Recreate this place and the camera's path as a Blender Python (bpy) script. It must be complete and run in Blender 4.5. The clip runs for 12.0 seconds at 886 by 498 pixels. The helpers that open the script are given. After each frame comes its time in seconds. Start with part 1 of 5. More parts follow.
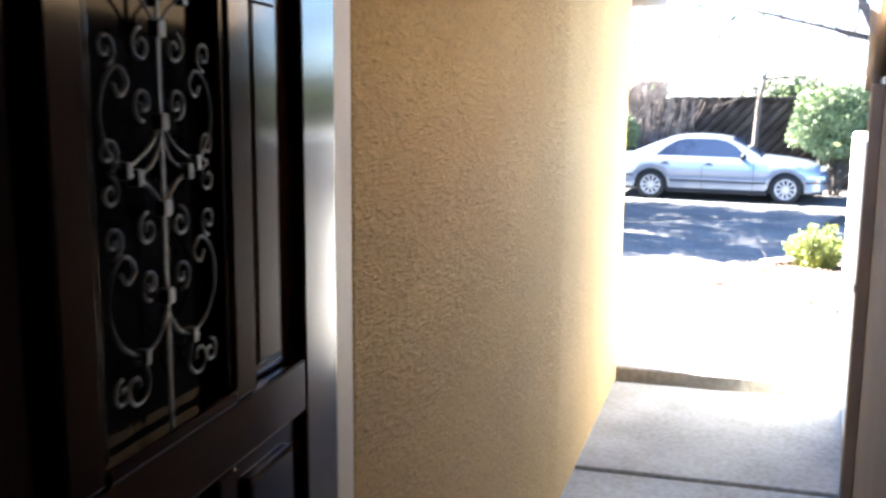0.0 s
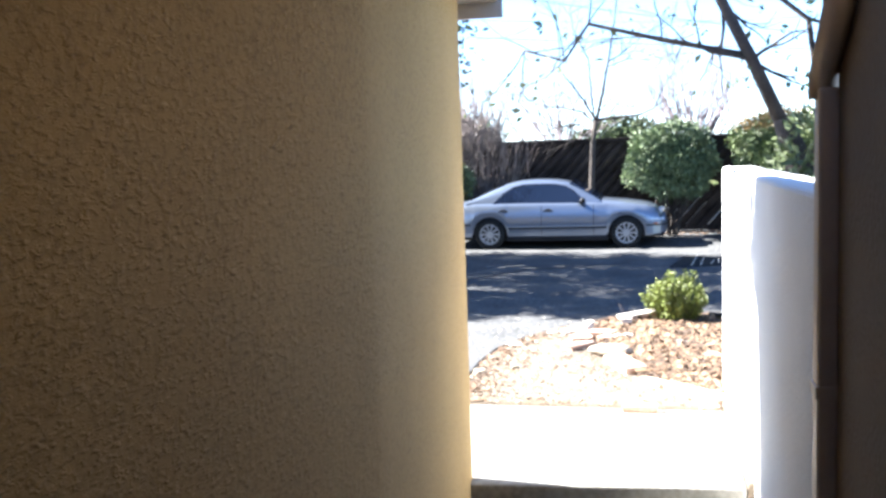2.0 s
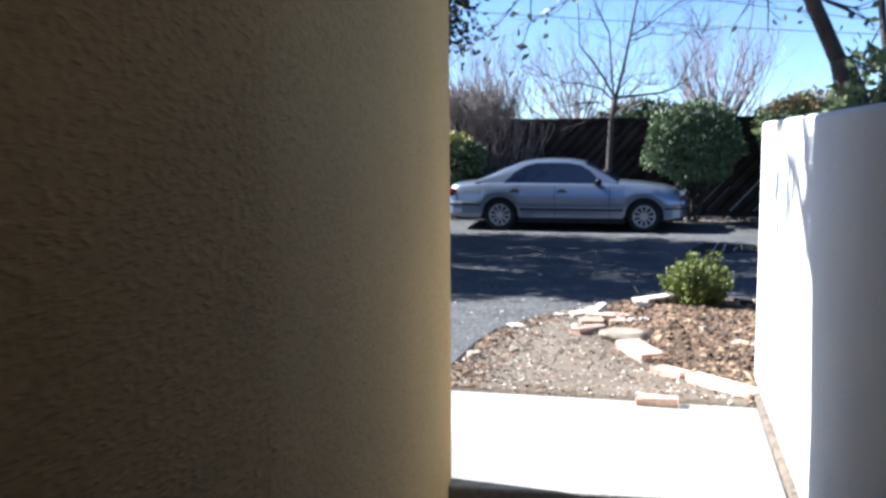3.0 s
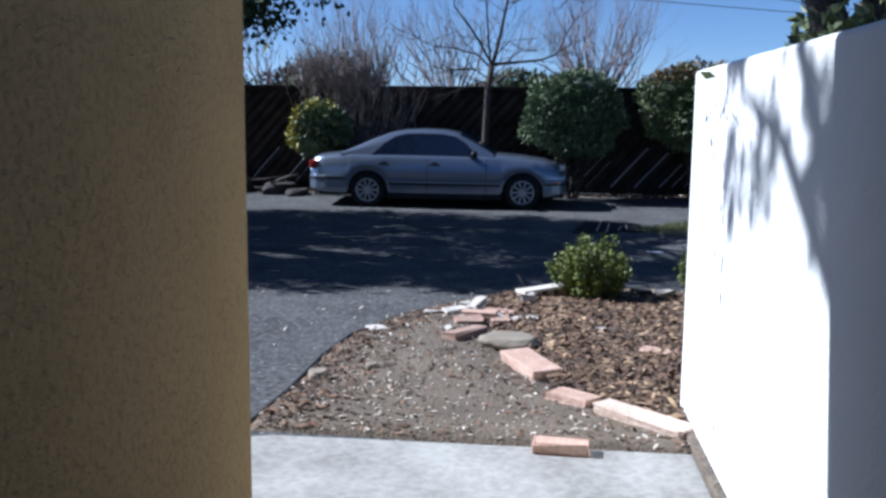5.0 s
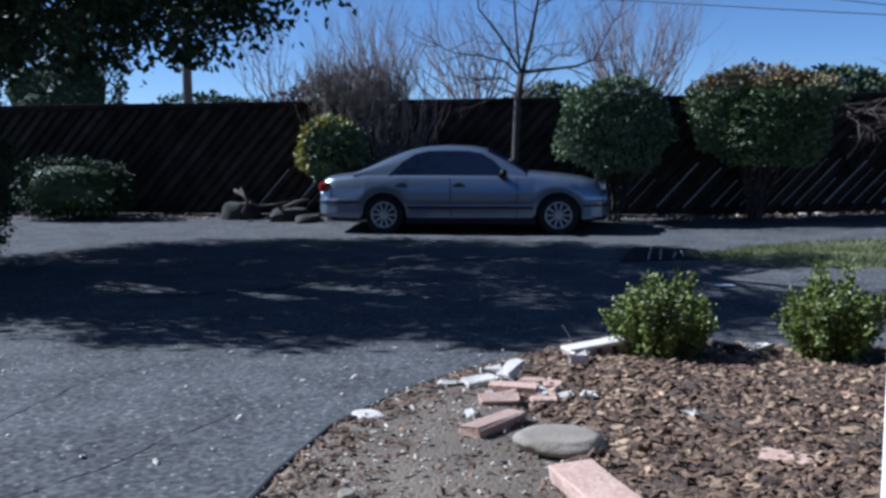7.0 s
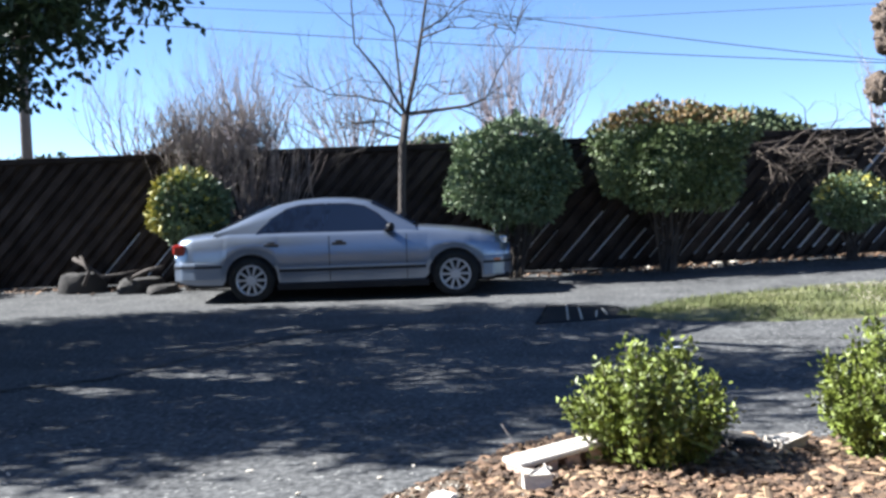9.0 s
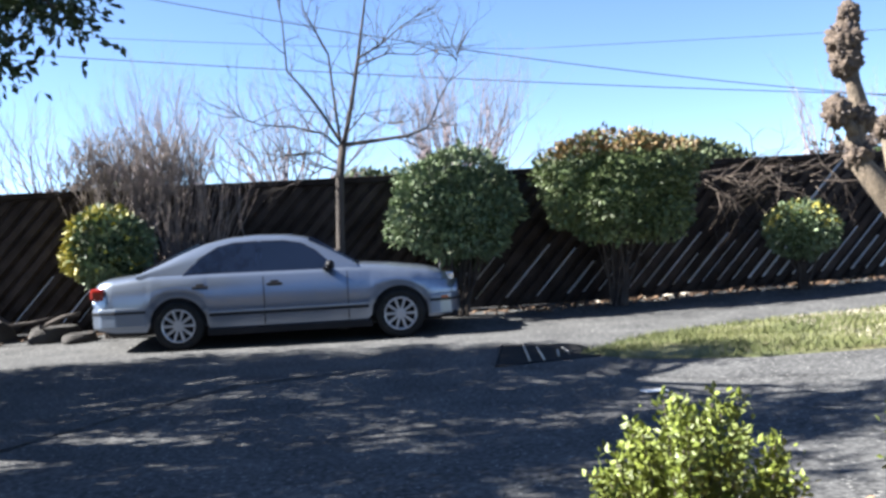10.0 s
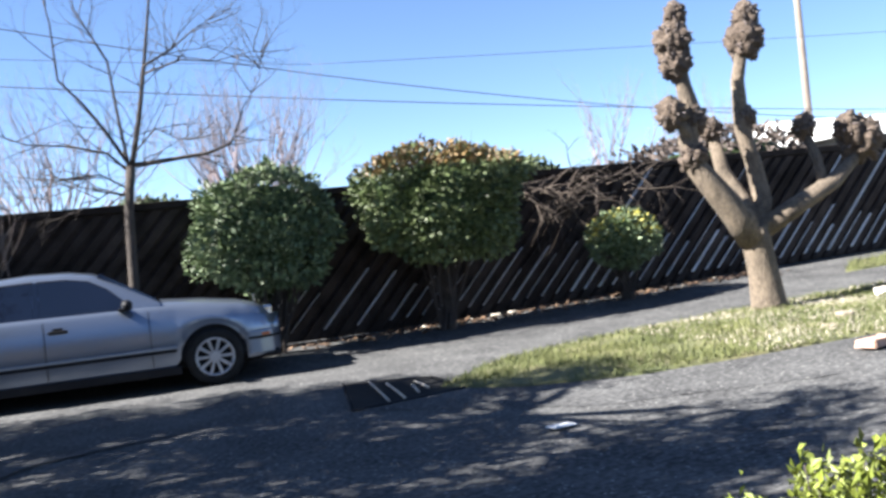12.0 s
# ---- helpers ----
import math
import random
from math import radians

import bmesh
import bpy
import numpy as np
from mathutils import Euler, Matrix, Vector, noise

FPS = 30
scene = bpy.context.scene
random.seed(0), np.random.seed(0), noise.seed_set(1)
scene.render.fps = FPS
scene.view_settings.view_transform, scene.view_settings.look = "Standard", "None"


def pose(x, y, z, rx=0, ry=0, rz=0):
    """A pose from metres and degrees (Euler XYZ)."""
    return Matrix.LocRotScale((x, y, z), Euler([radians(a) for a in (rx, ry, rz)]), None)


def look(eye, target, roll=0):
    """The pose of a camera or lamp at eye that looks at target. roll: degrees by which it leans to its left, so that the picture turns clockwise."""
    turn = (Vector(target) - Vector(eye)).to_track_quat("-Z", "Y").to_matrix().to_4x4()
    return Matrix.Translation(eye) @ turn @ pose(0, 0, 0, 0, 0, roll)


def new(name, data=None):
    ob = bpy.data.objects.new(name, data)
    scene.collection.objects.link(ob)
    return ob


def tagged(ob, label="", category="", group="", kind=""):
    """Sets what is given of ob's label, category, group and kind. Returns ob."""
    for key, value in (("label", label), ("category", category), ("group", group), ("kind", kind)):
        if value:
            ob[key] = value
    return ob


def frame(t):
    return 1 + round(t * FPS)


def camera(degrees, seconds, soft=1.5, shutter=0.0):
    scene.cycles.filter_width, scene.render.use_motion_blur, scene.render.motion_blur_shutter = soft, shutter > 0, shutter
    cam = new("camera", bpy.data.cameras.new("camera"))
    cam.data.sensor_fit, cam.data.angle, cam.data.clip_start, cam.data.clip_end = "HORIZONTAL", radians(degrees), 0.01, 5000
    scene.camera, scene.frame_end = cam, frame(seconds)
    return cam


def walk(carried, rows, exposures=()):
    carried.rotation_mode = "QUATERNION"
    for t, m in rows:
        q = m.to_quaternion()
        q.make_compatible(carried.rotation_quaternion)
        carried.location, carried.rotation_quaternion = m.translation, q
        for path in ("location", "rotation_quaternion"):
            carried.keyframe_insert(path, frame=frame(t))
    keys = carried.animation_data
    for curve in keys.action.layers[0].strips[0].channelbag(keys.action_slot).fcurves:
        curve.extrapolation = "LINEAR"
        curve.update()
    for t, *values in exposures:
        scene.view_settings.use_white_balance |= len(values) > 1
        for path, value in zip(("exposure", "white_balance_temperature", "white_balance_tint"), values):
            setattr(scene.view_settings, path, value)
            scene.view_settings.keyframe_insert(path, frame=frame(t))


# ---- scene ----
# camera and its walk
cam = camera(50.57, 12.0, soft=2.9, shutter=0.25)
PATH = [
    (0, (3.989, -20.952, 2.140), (3.210, -19.137, 1.825), 0.45),
    (0.5, (3.872, -20.456, 2.086), (3.186, -18.596, 1.815), 0.95),
    (1, (3.769, -19.855, 2.048), (3.142, -17.974, 1.788), 0.59),
    (1.5, (3.724, -19.575, 2.060), (3.153, -17.673, 1.819), -1.28),
    (2, (3.630, -19.357, 2.072), (3.165, -17.422, 1.867), -2.00),
    (2.5, (3.591, -19.298, 1.949), (3.172, -17.351, 1.769), -1.01),
    (3, (3.563, -18.427, 1.802), (3.068, -16.502, 1.572), -0.41),
    (3.5, (3.461, -17.838, 1.777), (3.075, -15.899, 1.474), 0.80),
    (5.5, (3.380, -16.484, 1.669), (3.157, -14.516, 1.393), 0.49),
    (6, (3.384, -16.028, 1.677), (3.103, -14.066, 1.407), -0.17),
    (6.5, (3.309, -15.516, 1.646), (2.997, -13.557, 1.389), -0.54),
    (8.5, (3.031, -13.265, 1.295), (2.913, -11.273, 1.158), -1.30),
    (9, (2.947, -12.894, 1.306), (2.904, -10.897, 1.206), -2.06),
    (9.5, (2.855, -12.502, 1.304), (2.886, -10.503, 1.242), -2.75),
    (10, (2.687, -12.100, 1.289), (2.808, -10.104, 1.260), -3.08),
    (10.5, (2.572, -11.744, 1.286), (2.772, -9.754, 1.273), -3.73),
    (11, (2.422, -11.416, 1.272), (2.707, -9.437, 1.259), -5.00),
    (11.5, (2.226, -11.158, 1.298), (2.631, -9.199, 1.283), -5.76),
    (12, (2.171, -10.748, 1.288), (2.780, -8.844, 1.278), -6.09),
]
EXPOSURES = [(0.0, 5.6, 6400, 10), (0.5, 5.15, 6350, 10), (1.0, 4.5, 6250, 10), (1.5, 3.95, 6150, 10), (2.0, 3.55, 6000, 10), (2.5, 3.0, 5850, 10), (3.0, 2.2, 5600, 10), (3.5, 1.65, 5400, 10),
             (5.5, 0.95, 5100, 12), (6.0, 0.8, 4950, 12), (6.5, 0.75, 4850, 12), (8.5, 2.1, 5700, 8), (9.0, 2.25, 5850, 9), (10.0, 2.5, 6150, 10), (12.0, 2.4, 6200, 11)]
walk(cam, [(t, look(eye, target, roll)) for t, eye, target, roll in PATH], EXPOSURES)

# world and sun
SUN_FROM = Vector((-1.0, 0.10, 0.80)).normalized()
world = bpy.data.worlds.new("sky")
scene.world = world
world.use_nodes = True
wn = world.node_tree
wn.nodes.clear()
sky = wn.nodes.new("ShaderNodeTexSky")
sky.sky_type = "NISHITA"
sky.sun_disc = False
sky.sun_elevation = math.asin(SUN_FROM.z)
sky.sun_rotation = math.atan2(SUN_FROM.x, SUN_FROM.y)
sky.air_density, sky.dust_density, sky.ozone_density = 0.6, 0.12, 3.0
bg = wn.nodes.new("ShaderNodeBackground")
bg.inputs["Strength"].default_value = 0.050
wo = wn.nodes.new("ShaderNodeOutputWorld")
wn.links.new(sky.outputs[0], bg.inputs[0])
wn.links.new(bg.outputs[0], wo.inputs[0])
sun_data = bpy.data.lights.new("sun", "SUN")
sun_data.energy, sun_data.angle, sun_data.color = 5.0, radians(0.53), (1.0, 0.95, 0.87)
sun = new("sun", sun_data)
sun.matrix_world = look(SUN_FROM * 40, (0, 0, 0))


# ---- materials ----
def ramp(nt, src, stops):
    n = nt.nodes.new("ShaderNodeValToRGB")
    el = n.color_ramp.elements
    while len(el) < len(stops):
        el.new(0.5)
    for e, (p, c) in zip(el, stops):
        e.position, e.color = p, (*c, 1) if len(c) == 3 else c
    nt.links.new(src, n.inputs[0])
    return n.outputs[0]


def mat(name, c1, c2, scale=3.0, fine=60.0, rough=0.8, metal=0.0, bump=0.3, dist=0.01, stretch=(1, 1, 1), c3=None,
        coords="Object", rand=0.0, coat=0.0, fine_mix=0.25, fine_band=(0.35, 0.65), specks=None):
    """A procedural surface: broad patches of c1 and c2, fine grain of c3, bump and a little variation by object or island."""
    m = bpy.data.materials.new(name)
    m.use_nodes = True
    nt = m.node_tree
    b = nt.nodes["Principled BSDF"]
    tc = nt.nodes.new("ShaderNodeTexCoord")
    mp = nt.nodes.new("ShaderNodeMapping")
    mp.inputs["Scale"].default_value = stretch
    nt.links.new(tc.outputs[coords], mp.inputs[0])
    n1, n2 = nt.nodes.new("ShaderNodeTexNoise"), nt.nodes.new("ShaderNodeTexNoise")
    for n, s, d in ((n1, scale, 5), (n2, fine, 3)):
        n.inputs["Scale"].default_value, n.inputs["Detail"].default_value = s, d
        nt.links.new(mp.outputs[0], n.inputs["Vector"])
    col = ramp(nt, n1.outputs["Fac"], [(0.3, c1), (0.7, c2)])
    fineramp = ramp(nt, n2.outputs["Fac"], [(fine_band[0], c3 or c1), (fine_band[1], c2)])
    mix = nt.nodes.new("ShaderNodeMixRGB")
    mix.inputs[0].default_value = fine_mix
    nt.links.new(col, mix.inputs[1])
    nt.links.new(fineramp, mix.inputs[2])
    out = mix.outputs[0]
    if specks:
        size, amount, colour = specks
        vo = nt.nodes.new("ShaderNodeTexVoronoi")
        vo.inputs["Scale"].default_value = size
        nt.links.new(mp.outputs[0], vo.inputs["Vector"])
        pick = ramp(nt, vo.outputs["Color"], [(1 - amount, (0, 0, 0)), (1 - amount * 0.8, (1, 1, 1))])
        sm = nt.nodes.new("ShaderNodeMixRGB")
        nt.links.new(pick, sm.inputs[0])
        nt.links.new(out, sm.inputs[1])
        sm.inputs[2].default_value = (*colour, 1)
        out = sm.outputs[0]
    if rand:
        oi, ge = nt.nodes.new("ShaderNodeObjectInfo"), nt.nodes.new("ShaderNodeNewGeometry")
        add = nt.nodes.new("ShaderNodeMath")
        nt.links.new(oi.outputs["Random"], add.inputs[0])
        nt.links.new(ge.outputs["Random Per Island"], add.inputs[1])
        fr = nt.nodes.new("ShaderNodeMath")
        fr.operation = "FRACT"
        nt.links.new(add.outputs[0], fr.inputs[0])
        mr = nt.nodes.new("ShaderNodeMapRange")
        mr.inputs["To Min"].default_value, mr.inputs["To Max"].default_value = 1 - rand, 1 + rand
        nt.links.new(fr.outputs[0], mr.inputs["Value"])
        hs = nt.nodes.new("ShaderNodeHueSaturation")
        nt.links.new(mr.outputs[0], hs.inputs["Value"])
        nt.links.new(out, hs.inputs["Color"])
        out = hs.outputs[0]
    nt.links.new(out, b.inputs["Base Color"])
    b.inputs["Roughness"].default_value, b.inputs["Metallic"].default_value = rough, metal
    b.inputs["Coat Weight"].default_value = coat
    if bump:
        bp = nt.nodes.new("ShaderNodeBump")
        bp.inputs["Strength"].default_value, bp.inputs["Distance"].default_value = bump, dist
        nt.links.new(n2.outputs["Fac"], bp.inputs["Height"])
        nt.links.new(bp.outputs[0], b.inputs["Normal"])
    return m


STUCCO = mat("tan_stucco", (0.285, 0.184, 0.064), (0.385, 0.258, 0.098), 1.1, 62, 0.92, bump=0, c3=(0.15, 0.095, 0.033), fine_mix=0.36, fine_band=(0.34, 0.54))


def dashed_relief(m, size, stretch, depth):
    """Thrown-on stucco: scattered lumps and small pits over a finely sanded ground."""
    nt = m.node_tree
    b = nt.nodes["Principled BSDF"]
    tc, mp = nt.nodes.new("ShaderNodeTexCoord"), nt.nodes.new("ShaderNodeMapping")
    mp.inputs["Scale"].default_value = stretch
    nt.links.new(tc.outputs["Object"], mp.inputs[0])
    hs = []
    for scale, detail, stops in ((size, 3, [(0.52, (0, 0, 0)), (0.70, (1, 1, 1))]), (size * 0.45, 2, [(0.56, (0, 0, 0)), (0.70, (0.7, 0.7, 0.7))]), (size * 4, 2, [(0.3, (0, 0, 0)), (0.7, (0.3, 0.3, 0.3))])):
        n = nt.nodes.new("ShaderNodeTexNoise")
        n.inputs["Scale"].default_value, n.inputs["Detail"].default_value, n.inputs["Distortion"].default_value = scale, detail, 0.25
        nt.links.new(mp.outputs[0], n.inputs["Vector"])
        hs.append(ramp(nt, n.outputs["Fac"], stops))
    total = hs[0]
    for h in hs[1:]:
        add = nt.nodes.new("ShaderNodeMath")
        nt.links.new(total, add.inputs[0])
        nt.links.new(h, add.inputs[1])
        total = add.outputs[0]
    bp = nt.nodes.new("ShaderNodeBump")
    bp.inputs["Strength"].default_value, bp.inputs["Distance"].default_value = 0.9, depth
    nt.links.new(total, bp.inputs["Height"])
    nt.links.new(bp.outputs[0], b.inputs["Normal"])


dashed_relief(STUCCO, 78, (1, 0.6, 1.3), 0.0042)
WHITE = mat("white_stucco", (0.64, 0.64, 0.63), (0.73, 0.73, 0.72), 2, 50, 0.9, bump=0.5, dist=0.01)
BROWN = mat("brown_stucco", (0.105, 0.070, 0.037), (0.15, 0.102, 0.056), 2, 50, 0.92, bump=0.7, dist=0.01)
TRIM = mat("painted_trim", (0.45, 0.42, 0.38), (0.52, 0.49, 0.45), 4, 80, 0.5, bump=0.1)
DOORWOOD = mat("stained_wood", (0.008, 0.0036, 0.0023), (0.023, 0.009, 0.0042), 4, 30, 0.13, bump=0.05, dist=0.001, stretch=(6, 6, 0.6))
DOORWOOD.node_tree.nodes["Principled BSDF"].inputs["Specular IOR Level"].default_value = 0.22
SPOUT = mat("spout_paint", (0.46, 0.37, 0.28), (0.54, 0.44, 0.34), 4, 60, 0.55, bump=0.15)
IRON = mat("wrought_iron", (0.014, 0.012, 0.010), (0.04, 0.034, 0.028), 20, 120, 0.42, metal=0.4, bump=0.4, dist=0.003)
DARKGLASS = mat("dark_glass", (0.004, 0.004, 0.005), (0.006, 0.006, 0.008), 2, 20, 0.08, bump=0)
DARKGLASS.node_tree.nodes["Principled BSDF"].inputs["Specular IOR Level"].default_value = 0.04
CONCRETE = mat("path_concrete", (0.17, 0.162, 0.142), (0.36, 0.348, 0.315), 2.2, 30, 0.9, bump=0.5, dist=0.007, c3=(0.15, 0.135, 0.115), rand=0.06, fine_mix=0.36)
ASPHALT = mat("old_asphalt", (0.044, 0.044, 0.045), (0.130, 0.129, 0.126), 1.6, 26, 0.95, bump=0.8, dist=0.015, c3=(0.02, 0.02, 0.021), fine_mix=0.6, specks=(60, 0.12, (0.24, 0.235, 0.22)))
ASPHALT.node_tree.nodes["Principled BSDF"].inputs["Specular IOR Level"].default_value = 0.06
TAR = mat("tar_seam", (0.025, 0.025, 0.027), (0.04, 0.04, 0.04), 6, 60, 0.85)
DIRT = mat("dry_dirt", (0.070, 0.053, 0.036), (0.172, 0.135, 0.095), 2.5, 60, 0.97, bump=0.8, dist=0.02, c3=(0.08, 0.06, 0.045), fine_mix=0.4)
MULCHSOIL = mat("mulch_soil", (0.045, 0.03, 0.02), (0.10, 0.065, 0.04), 5, 50, 0.97, bump=0.9, dist=0.03)
CHIP = mat("bark_chip", (0.034, 0.021, 0.014), (0.205, 0.124, 0.072), 8, 60, 0.9, rand=0.7, bump=0.3)
DRYLEAF = mat("tan_dry_leaf", (0.20, 0.125, 0.068), (0.36, 0.25, 0.145), 10, 60, 0.8, rand=0.5, bump=0.2)
PEBBLE = mat("pale_pebble", (0.38, 0.33, 0.26), (0.55, 0.50, 0.42), 8, 60, 0.9, rand=0.35, bump=0.3)
BRICK = mat("salmon_brick", (0.36, 0.215, 0.15), (0.52, 0.36, 0.28), 9, 50, 0.93, rand=0.2, bump=0.7, dist=0.009, c3=(0.22, 0.15, 0.10), fine_mix=0.35)
MORTAR = mat("pale_rubble", (0.40, 0.35, 0.29), (0.60, 0.55, 0.49), 8, 50, 0.92, rand=0.12, bump=0.6, dist=0.01)
FENCEWOOD = mat("weathered_fence_wood", (0.016, 0.012, 0.010), (0.056, 0.044, 0.038), 3, 40, 0.88, rand=0.30, bump=0.4, dist=0.004, stretch=(1, 1, 1))
FENCEWOOD.node_tree.nodes["Principled BSDF"].inputs["Specular IOR Level"].default_value = 0.10
BARK = mat("grey_bark", (0.055, 0.043, 0.032), (0.22, 0.172, 0.122), 5, 30, 0.95, bump=1.0, dist=0.03, stretch=(2, 2, 0.7), c3=(0.05, 0.038, 0.028), fine_mix=0.45)
KNOB = mat("burred_bark", (0.05, 0.037, 0.028), (0.155, 0.115, 0.085), 9, 40, 0.97, bump=1.0, dist=0.04, c3=(0.035, 0.025, 0.018), fine_mix=0.45)
DARKBARK = mat("dark_bark", (0.035, 0.028, 0.024), (0.075, 0.06, 0.05), 6, 50, 0.95, bump=0.8, dist=0.02)
TWIG = mat("twig_bark", (0.11, 0.088, 0.078), (0.205, 0.17, 0.152), 6, 50, 0.95, bump=0.3)
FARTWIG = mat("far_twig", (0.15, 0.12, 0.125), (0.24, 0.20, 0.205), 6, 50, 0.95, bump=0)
POLE = mat("pole_wood", (0.14, 0.11, 0.09), (0.2, 0.17, 0.14), 3, 40, 0.95, bump=0.3)
CABLE = mat("cable", (0.06, 0.06, 0.065), (0.08, 0.08, 0.085), 3, 40, 0.6, bump=0)
GRASS = mat("grass_blade", (0.055, 0.072, 0.018), (0.145, 0.15, 0.05), 1.2, 20, 0.8, rand=0.35, bump=0)
GRASSSOIL = mat("grass_soil", (0.06, 0.075, 0.025), (0.17, 0.15, 0.075), 1.5, 40, 0.97, bump=0.8, dist=0.02)
PAINT = mat("silver_car_paint", (0.19, 0.225, 0.29), (0.205, 0.24, 0.305), 1.0, 400, 0.28, metal=0.7, bump=0.0, coat=0.6)
PLASTIC = mat("dark_plastic", (0.010, 0.010, 0.012), (0.017, 0.017, 0.019), 5, 80, 0.5, bump=0.1)
PLASTIC.node_tree.nodes["Principled BSDF"].inputs["Specular IOR Level"].default_value = 0.12
LOWER = mat("grey_bumper_trim", (0.22, 0.23, 0.25), (0.25, 0.26, 0.28), 5, 80, 0.45, bump=0.05)
RUBBER = mat("tyre_rubber", (0.012, 0.012, 0.012), (0.022, 0.022, 0.022), 8, 80, 0.9, bump=0.3)
RUBBER.node_tree.nodes["Principled BSDF"].inputs["Specular IOR Level"].default_value = 0.15
ALLOY = mat("alloy", (0.44, 0.45, 0.47), (0.53, 0.54, 0.56), 4, 80, 0.35, metal=0.7, bump=0.05)
REDLAMP = mat("red_lamp", (0.17, 0.010, 0.008), (0.26, 0.02, 0.012), 20, 80, 0.15, bump=0.1)
AMBER = mat("amber_lamp", (0.42, 0.13, 0.05), (0.50, 0.17, 0.07), 20, 80, 0.2, bump=0.1)
CLEARLAMP = mat("headlamp", (0.16, 0.17, 0.19), (0.24, 0.25, 0.27), 20, 80, 0.12, bump=0.1)
CHROME = mat("chrome", (0.6, 0.6, 0.62), (0.7, 0.7, 0.72), 3, 50, 0.15, metal=1.0, bump=0)
# Pale wood for fence arrises: sunlight put into the colour.
SUNLIT_EDGE = mat("sunlit_wood_edge", (0.48, 0.44, 0.40), (0.72, 0.68, 0.62), 5, 60, 0.9, rand=0.3, bump=0.2)
ROOFING = mat("roof_shingle", (0.10, 0.085, 0.07), (0.16, 0.14, 0.12), 2, 30, 0.95, bump=0.6, dist=0.02)
# Dimness of the hall put into the plaster colour; its real tone is unknown.
INTERIOR = mat("dimmed_plaster", (0.11, 0.10, 0.085), (0.14, 0.125, 0.11), 2, 40, 0.9, bump=0.1)
FLOORWOOD = mat("interior_floor", (0.10, 0.06, 0.035), (0.16, 0.10, 0.06), 3, 40, 0.5, stretch=(6, 0.7, 1), bump=0.1)
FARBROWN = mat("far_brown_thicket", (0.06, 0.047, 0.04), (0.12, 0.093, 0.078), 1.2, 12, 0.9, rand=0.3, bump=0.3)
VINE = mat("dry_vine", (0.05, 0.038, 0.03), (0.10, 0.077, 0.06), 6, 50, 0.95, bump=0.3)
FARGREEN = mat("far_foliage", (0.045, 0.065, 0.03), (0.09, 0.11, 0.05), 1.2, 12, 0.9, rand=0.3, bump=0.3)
WHITEROOF = mat("white_far_roof", (0.70, 0.70, 0.68), (0.8, 0.8, 0.78), 2, 30, 0.7, bump=0.1)


def leafmat(name, dark, light, tip=None):
    m = mat(name, dark, light, 2.0, 14, 0.52, rand=0.38, bump=0)
    b = m.node_tree.nodes["Principled BSDF"]
    b.inputs["Transmission Weight"].default_value = 0.0
    b.inputs["Subsurface Weight"].default_value = 0.0
    return m


LEAF_DARK = leafmat("glossy_dark_leaf", (0.038, 0.066, 0.026), (0.175, 0.225, 0.105))
LEAF_MID = leafmat("mid_leaf", (0.058, 0.085, 0.026), (0.145, 0.18, 0.068))
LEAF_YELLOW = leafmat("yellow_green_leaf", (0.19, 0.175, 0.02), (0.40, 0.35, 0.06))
LEAF_BOX = leafmat("fresh_green_leaf", (0.078, 0.108, 0.012), (0.18, 0.205, 0.03))
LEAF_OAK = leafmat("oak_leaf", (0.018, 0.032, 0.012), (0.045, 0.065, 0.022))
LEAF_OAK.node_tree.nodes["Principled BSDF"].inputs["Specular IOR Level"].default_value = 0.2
PALEBRICK = mat("pale_brick", (0.44, 0.31, 0.235), (0.60, 0.47, 0.38), 9, 50, 0.93, rand=0.15, bump=0.7, dist=0.009, c3=(0.28, 0.2, 0.15), fine_mix=0.35)
LEAF_RUST = leafmat("rusty_leaf_tip", (0.13, 0.085, 0.03), (0.22, 0.14, 0.05))


# ---- mesh helpers ----
def link(name, bm, material, parent=None, label="", smooth=False):
    me = bpy.data.meshes.new(name)
    bm.to_mesh(me)
    bm.free()
    return place(name, me, material, parent, label, smooth)


def place(name, me, material, parent=None, label="", smooth=False):
    if material and not me.materials:
        me.materials.append(material)
    if smooth:
        me.polygons.foreach_set("use_smooth", [True] * len(me.polygons))
    ob = new(name, me)
    if parent:
        ob.parent = parent
    if label:
        ob["label"] = label
    return ob


def part(name, bm, material, parent, label="", smooth=False):
    return link(name, bm, material, parent, label, smooth)


def raw(name, verts, faces, material, parent=None, label="", smooth=False):
    me = bpy.data.meshes.new(name)
    me.from_pydata([tuple(v) for v in verts], [], [tuple(f) for f in faces])
    me.update()
    return place(name, me, material, parent, label, smooth)


def empty(name, at=(0, 0, 0), turn=0.0):
    ob = new(name)
    ob.matrix_basis = pose(*at, 0, 0, turn)
    return ob


def box(x0, y0, z0, x1, y1, z1, bevel=0.0, bm=None, m=None):
    bm = bm or bmesh.new()
    r = bmesh.ops.create_cube(bm, size=1.0, matrix=Matrix.Translation(((x0 + x1) / 2, (y0 + y1) / 2, (z0 + z1) / 2))
                              @ Matrix.Diagonal((abs(x1 - x0), abs(y1 - y0), abs(z1 - z0), 1)))
    vs = r["verts"]
    if bevel:
        es = list({e for v in vs for e in v.link_edges})
        q = bmesh.ops.bevel(bm, geom=es, offset=bevel, segments=2, affect="EDGES", profile=0.5)
        vs = list({v for f in q["faces"] for v in f.verts} | {v for v in vs if v.is_valid})
    if m:
        bmesh.ops.transform(bm, matrix=m, verts=[v for v in bm.verts] if not vs else list(vs))
    return bm


